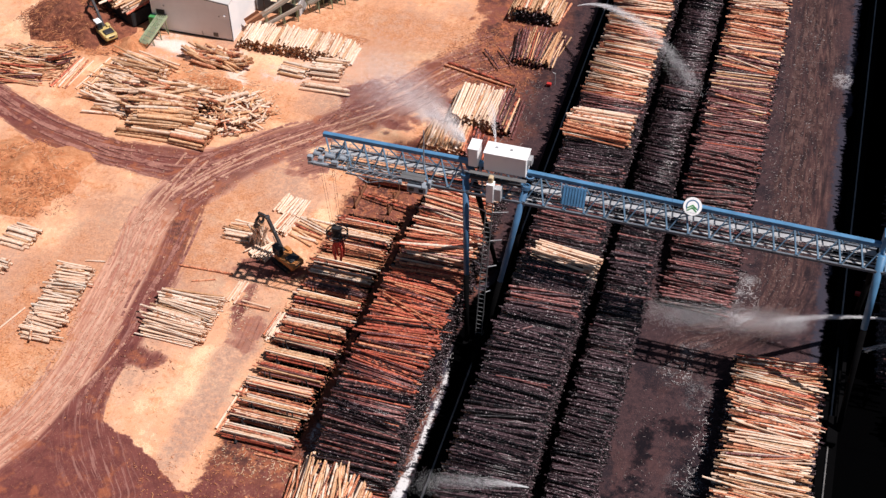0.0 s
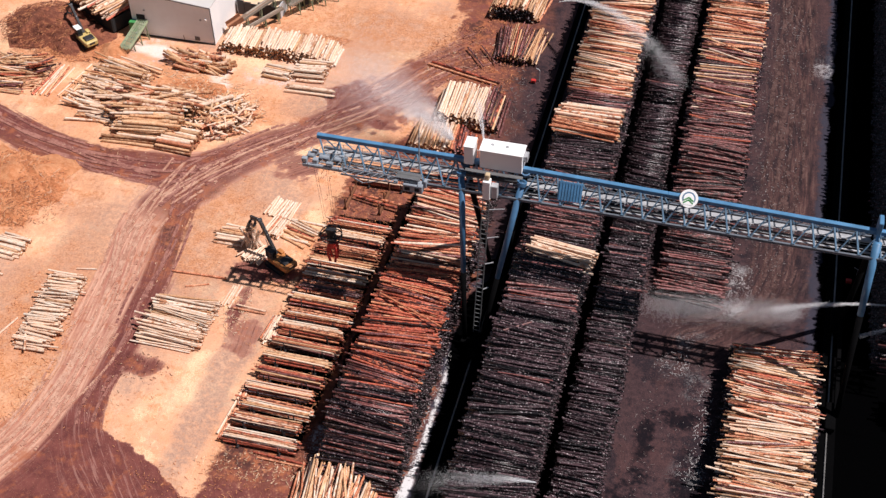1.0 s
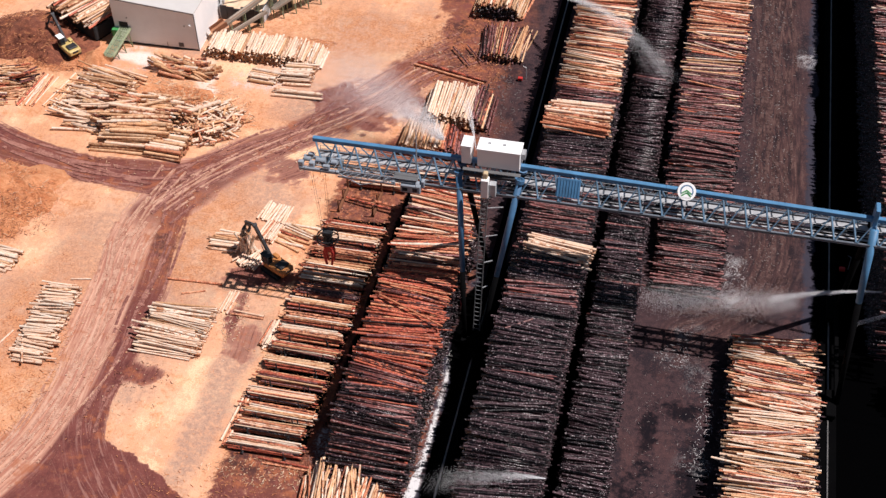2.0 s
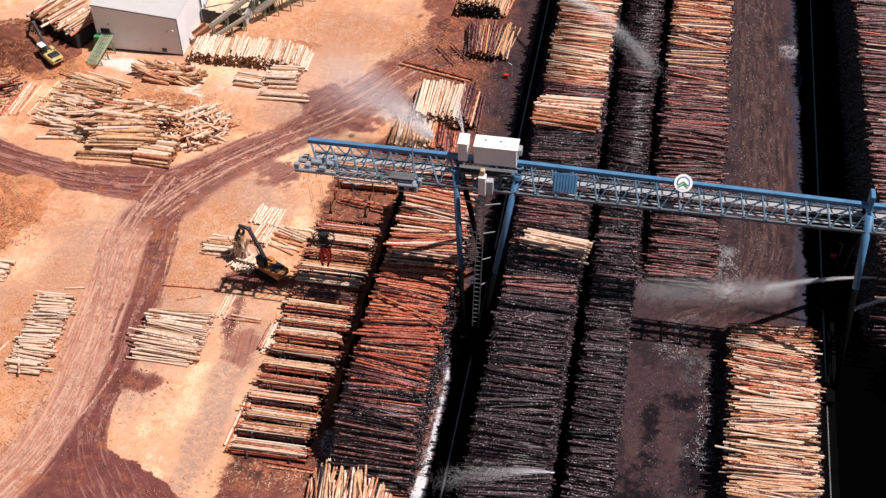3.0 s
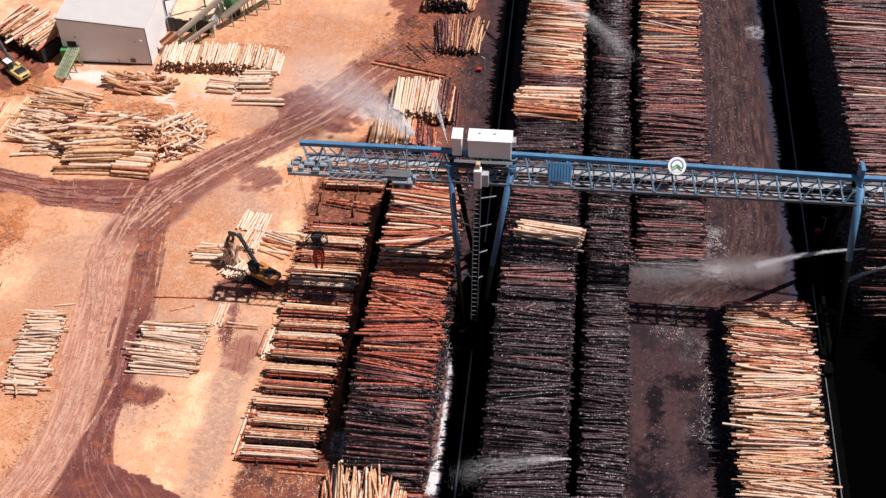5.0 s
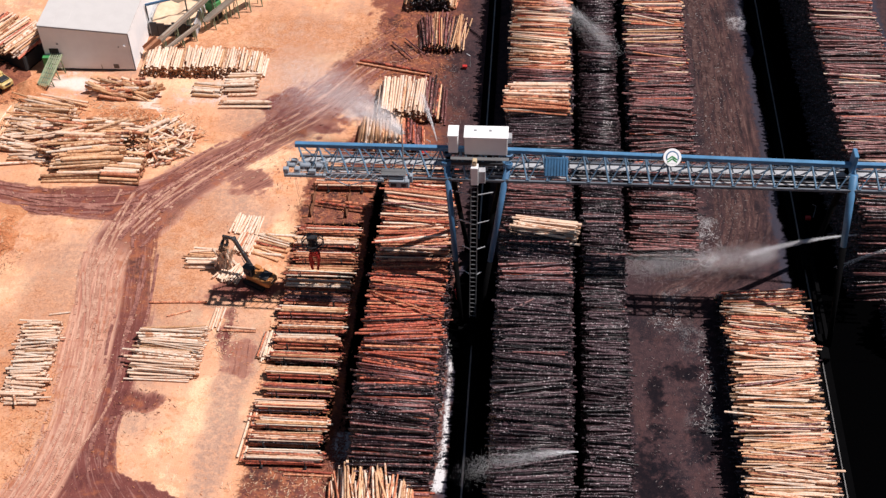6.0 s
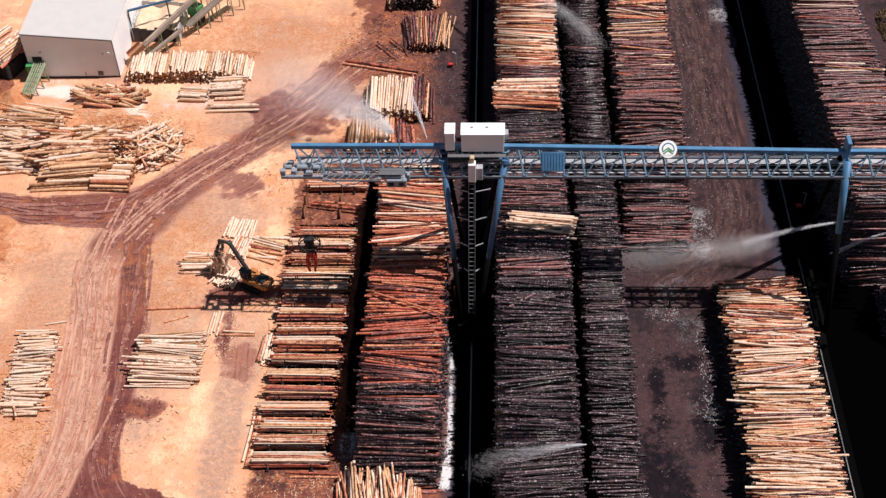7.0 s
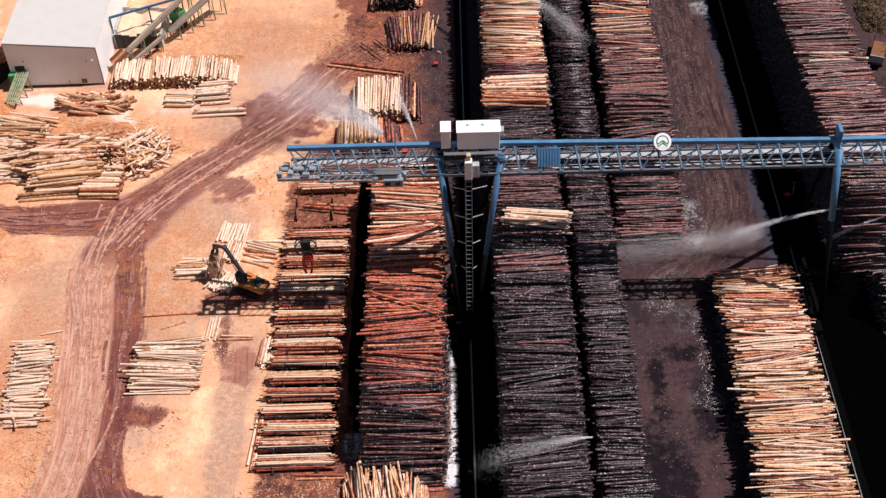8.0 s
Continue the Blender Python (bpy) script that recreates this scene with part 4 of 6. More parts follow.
        for i in range(int((b - a) / 2.6) + 1):
            part("handrail_post", bar(B(), (a + i * 2.6, 1.6, 23.4), (a + i * 2.6, 1.6, 24.5), 0.05, 0.05), GREY_STEEL, cr)
    # ribbed blue panel in the girder face
    pn = part("panel", box(B(), (-15.9, -1.1, 25.3), (3.0, 0.08, 2.5), Matrix.Rotation(radians(-26), 3, "X"), 0.02), BLUE, cr, "ribbed blue steel panel")
    for i in range(8):
        part("rib", box(B(), (-17.2 + i * 0.37, -1.19, 25.26), (0.1, 0.1, 2.4), Matrix.Rotation(radians(-26), 3, "X")), BLUE, pn)
    # round sign: white rim, dark band, white field and two green chevrons
    sg = part("sign", bar(B(), (0, 0, 0.04), (0, 0, 0.24), 2.25, 2.25, 40), SIGN_WHITE, cr, "round white sign with a green peak mark")
    sg.matrix_basis = Matrix.Translation((-1.4, -0.40, 26.75)) @ Matrix.Rotation(radians(46), 4, "X")
    for r, m, z in ((1.62, BLUE_DARK, 0.25), (1.30, SIGN_WHITE, 0.262)):
        part("disc", bar(B(), (0, 0, z - 0.03), (0, 0, z), r, r, 36), m, sg)
    part("field", box(B(), (0, -0.56, 0.275), (1.25, 0.46, 0.02)), SIGN_WHITE, sg)
    for k in range(2):
        for sx in (-1, 1):
            part("chevron", box(B(), (sx * 0.29, -0.08 - 0.31 * k, 0.30), (0.76, 0.16, 0.025), Matrix.Rotation(-sx * radians(36), 3, "Z")), GREEN, sg)


crane_legs(CRANE)


def crane_trolley():
    """The trolley under the cantilever, its end frame and the light service bridge between them."""
    tr = thing("crane_trolley", (-43.4, CY, 21.9), "blue-grey hoist trolley under the crane girder", "trolley")
    for y in (-2.8, -0.5):
        part("frame_beam", box(B(), (-4.6, y, 2.2), (5.4, 0.35, 0.5), None, 0.05), TROLLEY_GREY, tr)
    for x in (-7.1, -5.5, -3.8, -2.1):
        part("cross_beam", box(B(), (x, -1.65, 2.2), (0.3, 2.0, 0.36), None, 0.03), DULL_STEEL, tr)
    for x, y, z, sz in ((-7.0, -2.6, 2.9, (0.7, 0.6, 0.7)), (-3.6, -2.7, 2.8, (0.9, 0.5, 0.6)), (-6.2, -0.7, 2.8, (0.8, 0.5, 0.6)), (-2.4, -1.0, 2.9, (0.6, 0.8, 0.8)), (5.3, -2.9, 1.9, (0.5, 0.4, 0.6)), (9.0, -2.0, 1.6, (0.4, 0.7, 1.1))):
        part("motor_box", box(B(), (x, y, z), sz, None, 0.06), TROLLEY_GREY, tr, "small blue-grey motor box")
    for i in range(5):
        part("hose", bar(B(), (-7.2 + i * 1.1, -2.9, 2.5), (-6.7 + i * 1.2, -0.6, 3.3), 0.07, 0.07, 6), TROLLEY_GREY, tr)
    part("inclined_strut", bar(B(), (-1.9, -3.1, 2.4), (0.9, -3.1, 0.9), 0.12, 0.12), TROLLEY_GREY, tr)
    part("inclined_strut", bar(B(), (0.9, -3.1, 0.9), (4.6, -3.1, 2.2), 0.09, 0.09), TROLLEY_GREY, tr)
    for x, w in ((-6.4, 0.9), (-4.6, 1.3), (-2.8, 0.8)):
        part("winch", bar(B(), (x - w / 2, -1.7, 2.9), (x + w / 2, -1.7, 2.9), 0.65, 0.65, 14), TROLLEY_GREY, tr, "grey winch drum")
    part("gearbox", box(B(), (-5.6, -2.4, 2.75), (0.7, 0.7, 0.8), None, 0.08), TROLLEY_GREY, tr)
    cb = part("cab", box(B(), (7.5, -2.3, 1.1), (2.6, 1.3, 1.2), None, 0.08), TROLLEY_GREY, tr, "blue-grey operator cab")
    part("window", box(B(), (6.8, -2.96, 1.1), (0.7, 0.06, 0.6)), glass, cb)
    part("window", box(B(), (8.1, -2.96, 1.1), (0.6, 0.06, 0.6)), glass, cb)
    part("hanger", box(B(), (6.8, -2.0, 2.4), (3.2, 1.2, 0.3), None, 0.05), DULL_STEEL, tr)
    for y in (-3.2, -2.0):
        part("bridge_beam", bar(B(), (-2.0, y, 1.9), (5.4, y, 1.9), 0.12, 0.2), TROLLEY_GREY, tr)
        for z in (2.5, 3.0):
            part("handrail", bar(B(), (-6.6, y, z), (8.6, y, z), 0.05, 0.05), TROLLEY_GREY, tr)
    for i in range(8):
        part("bridge_brace", bar(B(), (-2.0 + i * 0.93, -3.2, 1.9), (-1.1 + i * 0.93, -2.0, 1.9), 0.07, 0.07), TROLLEY_GREY, tr)
        part("handrail_post", bar(B(), (-6.4 + i * 2.1, -3.2, 1.9), (-6.4 + i * 2.1, -3.2, 3.0), 0.06, 0.06), TROLLEY_GREY, tr)
    part("mast", bar(B(), (8.0, -1.2, 3.2), (8.0, -0.8, 9.4), 0.22, 0.12, 8), TROLLEY_GREY, tr, "thin grey mast")
    return tr


crane_trolley()


def hoop(r, w, z):
    """A closed ring of square section."""
    bm = B()
    rings = [[bm.verts.new(((r + du) * math.cos(a), (r + du) * math.sin(a), z + dz)) for du, dz in ((-w, -w), (w, -w), (w, w), (-w, w))] for a in (2 * math.pi * i / 28 for i in range(28))]
    for p, q in zip(rings, rings[1:] + rings[:1]):
        for i in range(4):
            bm.faces.new((p[i], q[i], q[(i + 1) % 4], p[(i + 1) % 4]))
    bmesh.ops.recalc_face_normals(bm, faces=bm.faces)
    return bm


def log_grapple():
    """The crane's grapple: black rotator with a hoop guard, red tines, hung on four ropes."""
    g = thing("log_grapple", (-48.8, 117.2, 4.4), "red log grapple with a black rotator hung from the crane", "grapple")
    part("rotator", bar(B(), (0, 0, 4.0), (0, 0, 5.6), 1.5, 1.1, 16), BLACK, g, "black rotator")
    part("head", box(B(), (0, 0, 5.7), (1.4, 0.9, 0.7), None, 0.1), DARK_STEEL, g)
    for z in (5.2, 4.6):
        part("hoop", hoop(1.5, 0.06, z), DARK_STEEL, g)
    for i in range(8):
        a = math.pi * i / 4
        part("spoke", bar(B(), (0.6 * math.cos(a), 0.6 * math.sin(a), 4.9), (1.5 * math.cos(a), 1.5 * math.sin(a), 4.9), 0.08, 0.08), DARK_STEEL, g)
    part("body", box(B(), (0, 0, 3.3), (1.1, 0.9, 1.8), None, 0.12), RED, g)
    for sx in (-1, 1):
        for y in (-0.45, 0.45):
            bm = B()
            pts = [(0.4, 3.2), (0.6, 2.3), (0.55, 1.1), (0.35, 0.0)]
            for (xa, za), (xb, zb) in zip(pts, pts[1:]):
                bar(bm, (sx * xa, y, za), (sx * xb, y, zb), 0.2, 0.32)
            part("tine", bm, RED, g)
    for sx in (-0.6, 0.6):
        for y in (-0.35, 0.35):
            part("rope", bar(B(), (sx, y, 6.0), (sx * 1.4, y - 1.2, 18.2), 0.03, 0.03, 5), DARK_STEEL, g)


log_grapple()


# ---- shed ----
def shed():
    """A sheet-clad shed whose roof falls towards its east wall."""
    sh = thing("sawmill_shed", (-95.3, 167.1, 0), "white sheet-clad mill shed with a bright sloping roof", "shed", turn=0.6)
    w, d, hw, he = 15.3, 30.0, 9.0, 7.6
    fall = math.atan2(hw - he, w)

    def gable(y0, y1):
        bm = B()
        ring = [(-w / 2, 0), (w / 2, 0), (w / 2, he), (-w / 2, hw)]
        a = [bm.verts.new((x, y0, z)) for x, z in ring]
        b = [bm.verts.new((x, y1, z)) for x, z in ring]
        bm.faces.new(a)
        bm.faces.new(b[::-1])
        for i in range(4):
            bm.faces.new((a[i], b[i], b[(i + 1) % 4], a[(i + 1) % 4]))
        bmesh.ops.recalc_face_normals(bm, faces=bm.faces)
        return bm
    part("wall", gable(0, 0.3), OFF_WHITE, sh, "pale grey sheet front wall")
    part("wall", gable(d - 0.3, d), OFF_WHITE, sh)
    for sx, h in ((-1, hw), (1, he)):
        part("wall", box(B(), (sx * (w / 2 - 0.15), d / 2, h / 2 - 0.03), (0.3, d - 0.6, h - 0.06)), WHITE, sh)
    tip = Matrix.Rotation(fall, 3, "Y")
    mid = (hw + he) / 2
    part("roof", box(B(), (0, d / 2, mid + 0.11), (math.hypot(w, hw - he) + 0.12, d + 0.2, 0.2), tip, 0.04), ROOF_WHITE, sh, "white sheet roof")
    part("roof_edge", box(B(), (0, -0.13, mid + 0.03), (math.hypot(w, hw - he) + 0.1, 0.05, 0.14), tip), DULL_STEEL, sh, "thin grey roof edge")
    for i in range(6):
        x = -w / 2 + 2.4 + i * 2.3
        part("seam", box(B(), (x, d / 2, mid - x * math.tan(fall) + 0.215), (0.05, d, 0.03), tip), ROOF_WHITE, sh)
    part("corner_trim", box(B(), (w / 2 - 0.02, -0.03, he / 2), (0.16, 0.05, he)), DULL_STEEL, sh, "grey corner trim")
    part("plinth", box(B(), (0, -0.06, 0.12), (w + 0.1, 0.12, 0.24)), DARK_STEEL, sh, "dark base strip")
    part("hatch", box(B(), (-5.9, -0.03, 3.5), (1.6, 0.08, 1.8)), BLACK, sh, "open dark hatch in the front wall")
    part("vent", box(B(), (4.4, -0.05, 0.9), (0.9, 0.12, 0.8), None, 0.02), DULL_STEEL, sh)
    part("pipe", bar(B(), (1.9, -0.1, 0.2), (1.8, -0.1, 1.2), 0.09, 0.09, 8), DULL_STEEL, sh)
    part("lamp", box(B(), (6.6, -0.14, 5.2), (0.34, 0.26, 0.34), None, 0.05), WHITE, sh)
    part("lamp", box(B(), (5.6, -0.14, 5.0), (0.3, 0.22, 0.24), None, 0.04), GREY_STEEL, sh)
    part("lamp", box(B(), (-5.0, -0.12, 5.4), (0.3, 0.22, 0.2), None, 0.04), GREY_STEEL, sh)
    part("green_box", box(B(), (-7.3, -0.6, 2.2), (1.2, 1.0, 2.0), None, 0.05), GREEN, sh, "green steel hopper box")


shed()


BELT = painted("dusty_belt", (0.30, 0.20, 0.14), 0.9, 0.0, (0.5, 0.3, 0.18), 0.5)


def conveyor(at, turn, length, z0, z1, width, mat, label, legs=3, slatted=False, hopper=False):
    """A trough conveyor rising along local x: side plates, belt or open slats, rollers and legs."""
    cv = thing("conveyor", at, label, "conveyor", "", turn)
    tilt = math.atan2(z1 - z0, length)
    rot = Matrix.Rotation(-tilt, 3, "Y")
    mid = Vector((length / 2, 0, (z0 + z1) / 2))
    run = math.hypot(length, z1 - z0)
    for y in (-width / 2, width / 2):
        part("side_plate", box(B(), mid + Vector((0, y, 0.2)), (run, 0.12, 0.5), rot, 0.02), mat, cv)
    if slatted:
        for y in (-0.3, -0.1, 0.1, 0.3):
            part("chain_rail", box(B(), mid + Vector((0, y * width, 0.24)), (run + 0.6, 0.14, 0.16), rot, 0.02), mat, cv)
        for i in range(int(run / 0.9)):
            x = 0.5 + i * 0.9
            part("cross_bar", box(B(), (x, 0, z0 + x * (z1 - z0) / length + 0.05), (0.14, width, 0.14), rot), DARK_STEEL, cv)
    else:
        part("belt", box(B(), mid + Vector((0, 0, 0.32)), (run - 0.2, width - 0.16, 0.2), rot), BELT, cv, "dusty grey-brown belt")
        part("cover", box(B(), mid + Vector((0, width * 0.18, 0.47)), (run * 0.8, width * 0.3, 0.06), rot, 0.01), BELT_PALE, cv, "pale dusty cover strip")
    if hopper:
        for y in (-width * 0.75, width * 0.75):
            part("hopper_side", box(B(), (-0.7, y, z0 + 0.5), (3.0, 0.12, 0.9), rot, 0.02), RUST_STEEL, cv, "rust-brown hopper plate")
        part("hopper_floor", box(B(), (-0.7, 0, z0 + 0.25), (3.0, width * 1.45, 0.12), rot), RUST_PALE, cv, "rust-brown hopper floor")
    for i in range(legs):
        u = (i + 0.6) / legs
        z = z0 + u * (z1 - z0)
        for y in (-width / 2, width / 2):
            part("leg", bar(B(), (u * length, y * 1.3, 0), (u * length, y, z), 0.14, 0.14), GREEN_DULL, cv)
        part("leg_brace", bar(B(), (u * length, -width * 0.6, 0.2), (u * length, width / 2, z - 0.1), 0.09, 0.09), GREEN_DULL, cv)
    return cv


BELT_PALE = painted("dusty_cover", (0.46, 0.38, 0.31), 0.9, 0.0, (0.3, 0.2, 0.13), 0.5)
RUST_PALE = painted("rust_plate", (0.42, 0.19, 0.10), 0.85, 0.0, (0.25, 0.1, 0.05), 0.5)
GREEN_PALE = painted("weathered_green", (0.36, 0.43, 0.27), 0.65, 0.0, (0.3, 0.2, 0.12), 0.5)
GREY_BROWN = painted("dusty_steel", (0.30, 0.25, 0.20), 0.8, 0.0, (0.14, 0.09, 0.06), 0.5)
conveyor((-102.1, 161.2, 0), 77, 6.0, 0.9, 3.2, 1.9, GREEN_PALE, "weathered pale green log conveyor rising into the shed hatch", 3, True)
conveyor((-85.0, 172.2, 0), 48.5, 17.0, 1.9, 7.2, 0.95, GREY_BROWN, "long dusty grey-brown conveyor with a rusty hopper beside the shed", 6, False, True)
conveyor((-77.6, 179.0, 0), 47, 13.0, 2.2, 5.6, 1.1, GREY_BROWN, "pale slatted chain conveyor running beside the shed", 5, True)
conveyor((-83.6, 171.2, 0), 48.5, 8.0, 1.0, 2.6, 0.5, GREY_BROWN, "narrow dusty return conveyor under the long one", 3)


def yard_bits():
    bn = thing("waste_bunker", (-83.3, 181.8, 0), "waste bunker with a front wall darkened for shade, heaped with pale sawdust", "bunker")
    # front panels get a dark material in place of shade on the concrete
    for y, n in ((-4.3, 6), (4.3, 6)):
        for i in range(n):
            part("wall_panel", box(B(), (-3.3 + i * 1.32, y + 0.05 * (i % 2), 1.45 - 0.12 * (i % 3)), (1.28, 0.25, 2.9 - 0.24 * (i % 3)), None, 0.03), DARK_STEEL if y < 0 else CONCRETE, bn)
    for x in (-4.1, 4.1):
        for i in range(6):
            part("wall_panel", box(B(), (x + 0.04 * (i % 2), -3.5 + i * 1.4, 1.35), (0.25, 1.36, 2.7), None, 0.03), CONCRETE, bn)
    bm = B()
    rows = 13
    grid = [[bm.verts.new((-3.9 + 7.8 * i / (rows - 1), -4.1 + 8.2 * j / (rows - 1), 1.7 + 0.9 * noise.noise(Vector((i * 0.3, j * 0.3, 5))) + 0.5 * math.sin(math.pi * j / (rows - 1)))) for i in range(rows)] for j in range(rows)]
    for j in range(rows - 1):
        for i in range(rows - 1):
            bm.faces.new((grid[j][i], grid[j][i + 1], grid[j + 1][i + 1], grid[j + 1][i]))
    part("sawdust", bm, SAWDUST, bn, "pale sawdust fill", True)
    fr = thing("steel_frame", (-83.0, 179.6, 0), "blue steel beam frame over the bunker", "frame")
    part("beam", bar(B(), (-4.6, -1.4, 6.0), (7.4, 4.4, 6.0), 0.28, 0.36), BLUE_DARK, fr)
    for x, y in ((-4.5, -1.4), (1.8, 1.6), (7.2, 4.3)):
        part("post", bar(B(), (x, y, 0), (x, y, 5.9), 0.2, 0.2), DARK_STEEL, fr)
    gb = thing("green_container", (-77.0, 183.6, 0), "bright green steel machine housing on the conveyor line", "housing")
    part("body", box(B(), (0, 0, 2.6), (1.8, 2.6, 2.2), Matrix.Rotation(radians(55), 3, "Z"), 0.06), GREEN, gb)
    part("stand", box(B(), (0, 0, 0.75), (1.4, 2.2, 1.5), Matrix.Rotation(radians(55), 3, "Z"), 0.04), DARK_STEEL, gb)


k = Mat("sawdust", 0.95)
k.color(k.mix(k.noise(k.coords(), 1.2, 5), (0.80, 0.64, 0.48), (0.60, 0.36, 0.20)))
SAWDUST = k.m
yard_bits()


# ---- log loaders ----
def log_loader(at, turn, paint, label, boom, hang, load=0):
    """A tracked log loader facing local x. boom: foot, knee, tip (x, z); hang: the grapple's length below the tip."""
    ex = thing("log_loader", at, label, "log loader", "", turn)
    ex.scale = (0.88, 0.88, 0.88)
    for y in (-1.25, 1.25):
        tr = part("track", box(B(), (0, y, 0.5), (3.6, 0.5, 0.62), None, 0.2), BLACK, ex, "black steel track")
        n = 26
        for i in range(n):
            u = i / n
            c = (-1.6 + 6.4 * u, y, 0.95) if u < 0.5 else (1.6 - 6.4 * (u - 0.5), y, 0.06)
            part("track_shoe", box(B(), c, (0.22, 0.66, 0.09)), BLACK, tr)
        for x in (-1.62, 1.62):
            for m in range(5):
                a = math.pi * (m + 0.5) / 5 - math.pi / 2
                part("track_shoe", box(B(), (x + math.copysign(0.45 * math.cos(a), x), y, 0.5 + 0.45 * math.sin(a)), (0.22, 0.66, 0.09), Matrix.Rotation(-math.copysign(1, x) * (a - math.pi / 2), 3, "Y")), BLACK, tr)
    part("undercarriage", box(B(), (0, 0, 0.75), (2.2, 2.0, 0.55), None, 0.1), DARK_STEEL, ex)
    part("turntable", bar(B(), (0, 0, 0.95), (0, 0, 1.25), 1.9, 1.9, 24), DARK_STEEL, ex)
    up = part("upper_body", box(B(), (-0.6, 0, 1.75), (4.2, 2.7, 1.0), None, 0.12), paint, ex)
    part("counterweight", box(B(), (-2.75, 0, 1.75), (0.8, 2.6, 1.15), None, 0.22), paint, ex)
    part("engine_cover", box(B(), (-1.6, -0.1, 2.4), (1.6, 1.9, 0.35), None, 0.08), DARK_STEEL, up, "black engine grille")
    part("deck_box", box(B(), (0.6, -0.95, 2.45), (1.2, 0.7, 0.4), None, 0.06), paint, up)
    part("exhaust", bar(B(), (-1.0, -0.7, 2.5), (-1.0, -0.7, 3.2), 0.14, 0.14, 8), DARK_STEEL, up)
    part("badge", box(B(), (-3.17, 0, 1.9), (0.03, 1.2, 0.4)), DARK_STEEL, up)
    cab = part("cab", box(B(), (0.95, 0.8, 3.0), (1.7, 1.1, 1.7), None, 0.12), DARK_STEEL, ex, "dark raised driver cab")
    for c, sz in (((1.81, 0.8, 3.1), (0.04, 0.85, 1.2)), ((0.95, 1.36, 3.1), (1.3, 0.04, 1.1)), ((0.95, 0.24, 3.1), (1.3, 0.04, 1.1)), ((0.09, 0.8, 3.2), (0.04, 0.8, 0.9))):
        part("window", box(B(), c, sz), glass, cab)
    part("cab_roof", box(B(), (0.95, 0.8, 3.9), (1.8, 1.2, 0.1), None, 0.03), WHITE if paint is YELLOW else DARK_STEEL, cab)
    (xf, zf), (xk, zk), (xt, zt) = boom
    bo = part("boom", bar(B(), (xf, -0.2, zf), (xk, -0.2, zk), 0.45, 0.6), DARK_STEEL, ex, "black lifting boom")
    st = part("stick", bar(B(), (xk, -0.2, zk), (xt, -0.2, zt), 0.36, 0.45), DARK_STEEL, ex, "black stick arm")
    part("elbow", bar(B(), (xk, -0.55, zk), (xk, 0.15, zk), 0.6, 0.6, 12), DARK_STEEL, bo)
    part("cylinder", bar(B(), (xf + 0.7, 0.2, zf - 0.2), ((xf + xk) / 2 + 0.2, 0.2, (zf + zk) / 2 - 0.3), 0.2, 0.14, 8), GREY_STEEL, bo)
    part("cylinder", bar(B(), ((xf + xk) / 2, -0.2, (zf + zk) / 2 + 0.5), (xk + (xt - xk) * 0.25, -0.2, zk + (zt - zk) * 0.25 + 0.3), 0.18, 0.14, 8), GREY_STEEL, st)
    part("rotator", bar(B(), (xt, -0.2, zt - 0.8), (xt, -0.2, zt), 0.35, 0.3, 10), DARK_STEEL, ex)
    for sy in (-1, 1):
        bm = B()
        pts = [(0.1, -0.8), (0.75, -1.3), (0.7, -2.0), (0.25, -2.0 - 0.25 * hang)]
        for (ya, za), (yb, zb) in zip(pts, pts[1:]):
            bar(bm, (xt, -0.2 + sy * ya, zt + za), (xt, -0.2 + sy * yb, zt + zb), 0.5, 0.16)
        part("grapple_claw", bm, DARK_STEEL, ex)
    return ex


log_loader((-57.6, 118.0, 0), 152, AMBER_PAINT, "orange-yellow tracked log loader with a black boom lifting pale logs", ((0.9, 2.2), (4.1, 7.8), (6.4, 7.2)), 2)
log_loader((-110.0, 162.0, 0), 143, YELLOW, "yellow tracked log loader with its black boom over a bark heap", ((0.9, 2.2), (4.4, 7.0), (7.4, 4.4)), 2)



def held_logs():
    rs = random.Random(19)
    h = thing("held_logs", (-62.6, 120.6, 3.6), "pale peeled logs hanging upright in the loader's grapple", "logs")
    for i in range(22):
        log_piece(h, (0.30 * (i % 6) - 0.75 + rs.gauss(0, 0.06), 0.30 * (i // 6) - 0.45, -1.1 - 0.25 * (i % 3)), 4.0, rs.uniform(0.14, 0.2), 0.5 + rs.gauss(0, 0.3), radians(74) + rs.gauss(0, 0.12), LOG_CREAM, rs)


held_logs()


# ---- piles, racks and loose logs ----
def skin_of(tone, u):
    for skin, p in zip(TONE_SKINS, tone):
        u -= p
        if u < 0:
            return skin
    return LOG_TAN


WHITES = (0.94, 0.06, 0, 0, 0)


def jumble(label, at, turn, rx, ry, h, n, lengths, radii, yaw, spread, tone, seed, group="loose log heaps", category="log heap"):
    """A heap of n logs thrown over an oval of radii rx, ry, h high in the middle."""
    rs = random.Random(seed)
    hp = thing("log_heap", at, label, category, group, turn)
    for _ in range(n):
        a, q = rs.uniform(0, 2 * math.pi), math.sqrt(rs.random())
        x, y = rx * q * math.cos(a), ry * q * math.sin(a)
        r = rs.uniform(*radii)
        roof = h * max(0, 1 - q ** 2)
        z = r + roof * (1 - 0.45 * rs.random() ** 2)
        L = rs.uniform(*lengths)
        pitch = math.atan2(2 * h * x, rx * rx) * 0.7 * math.cos(yaw) + rs.gauss(0, 0.05)
        log_piece(hp, (x, y, z), L, r, yaw + rs.gauss(0, spread), pitch, skin_of(tone, rs.random()), rs)
    return hp


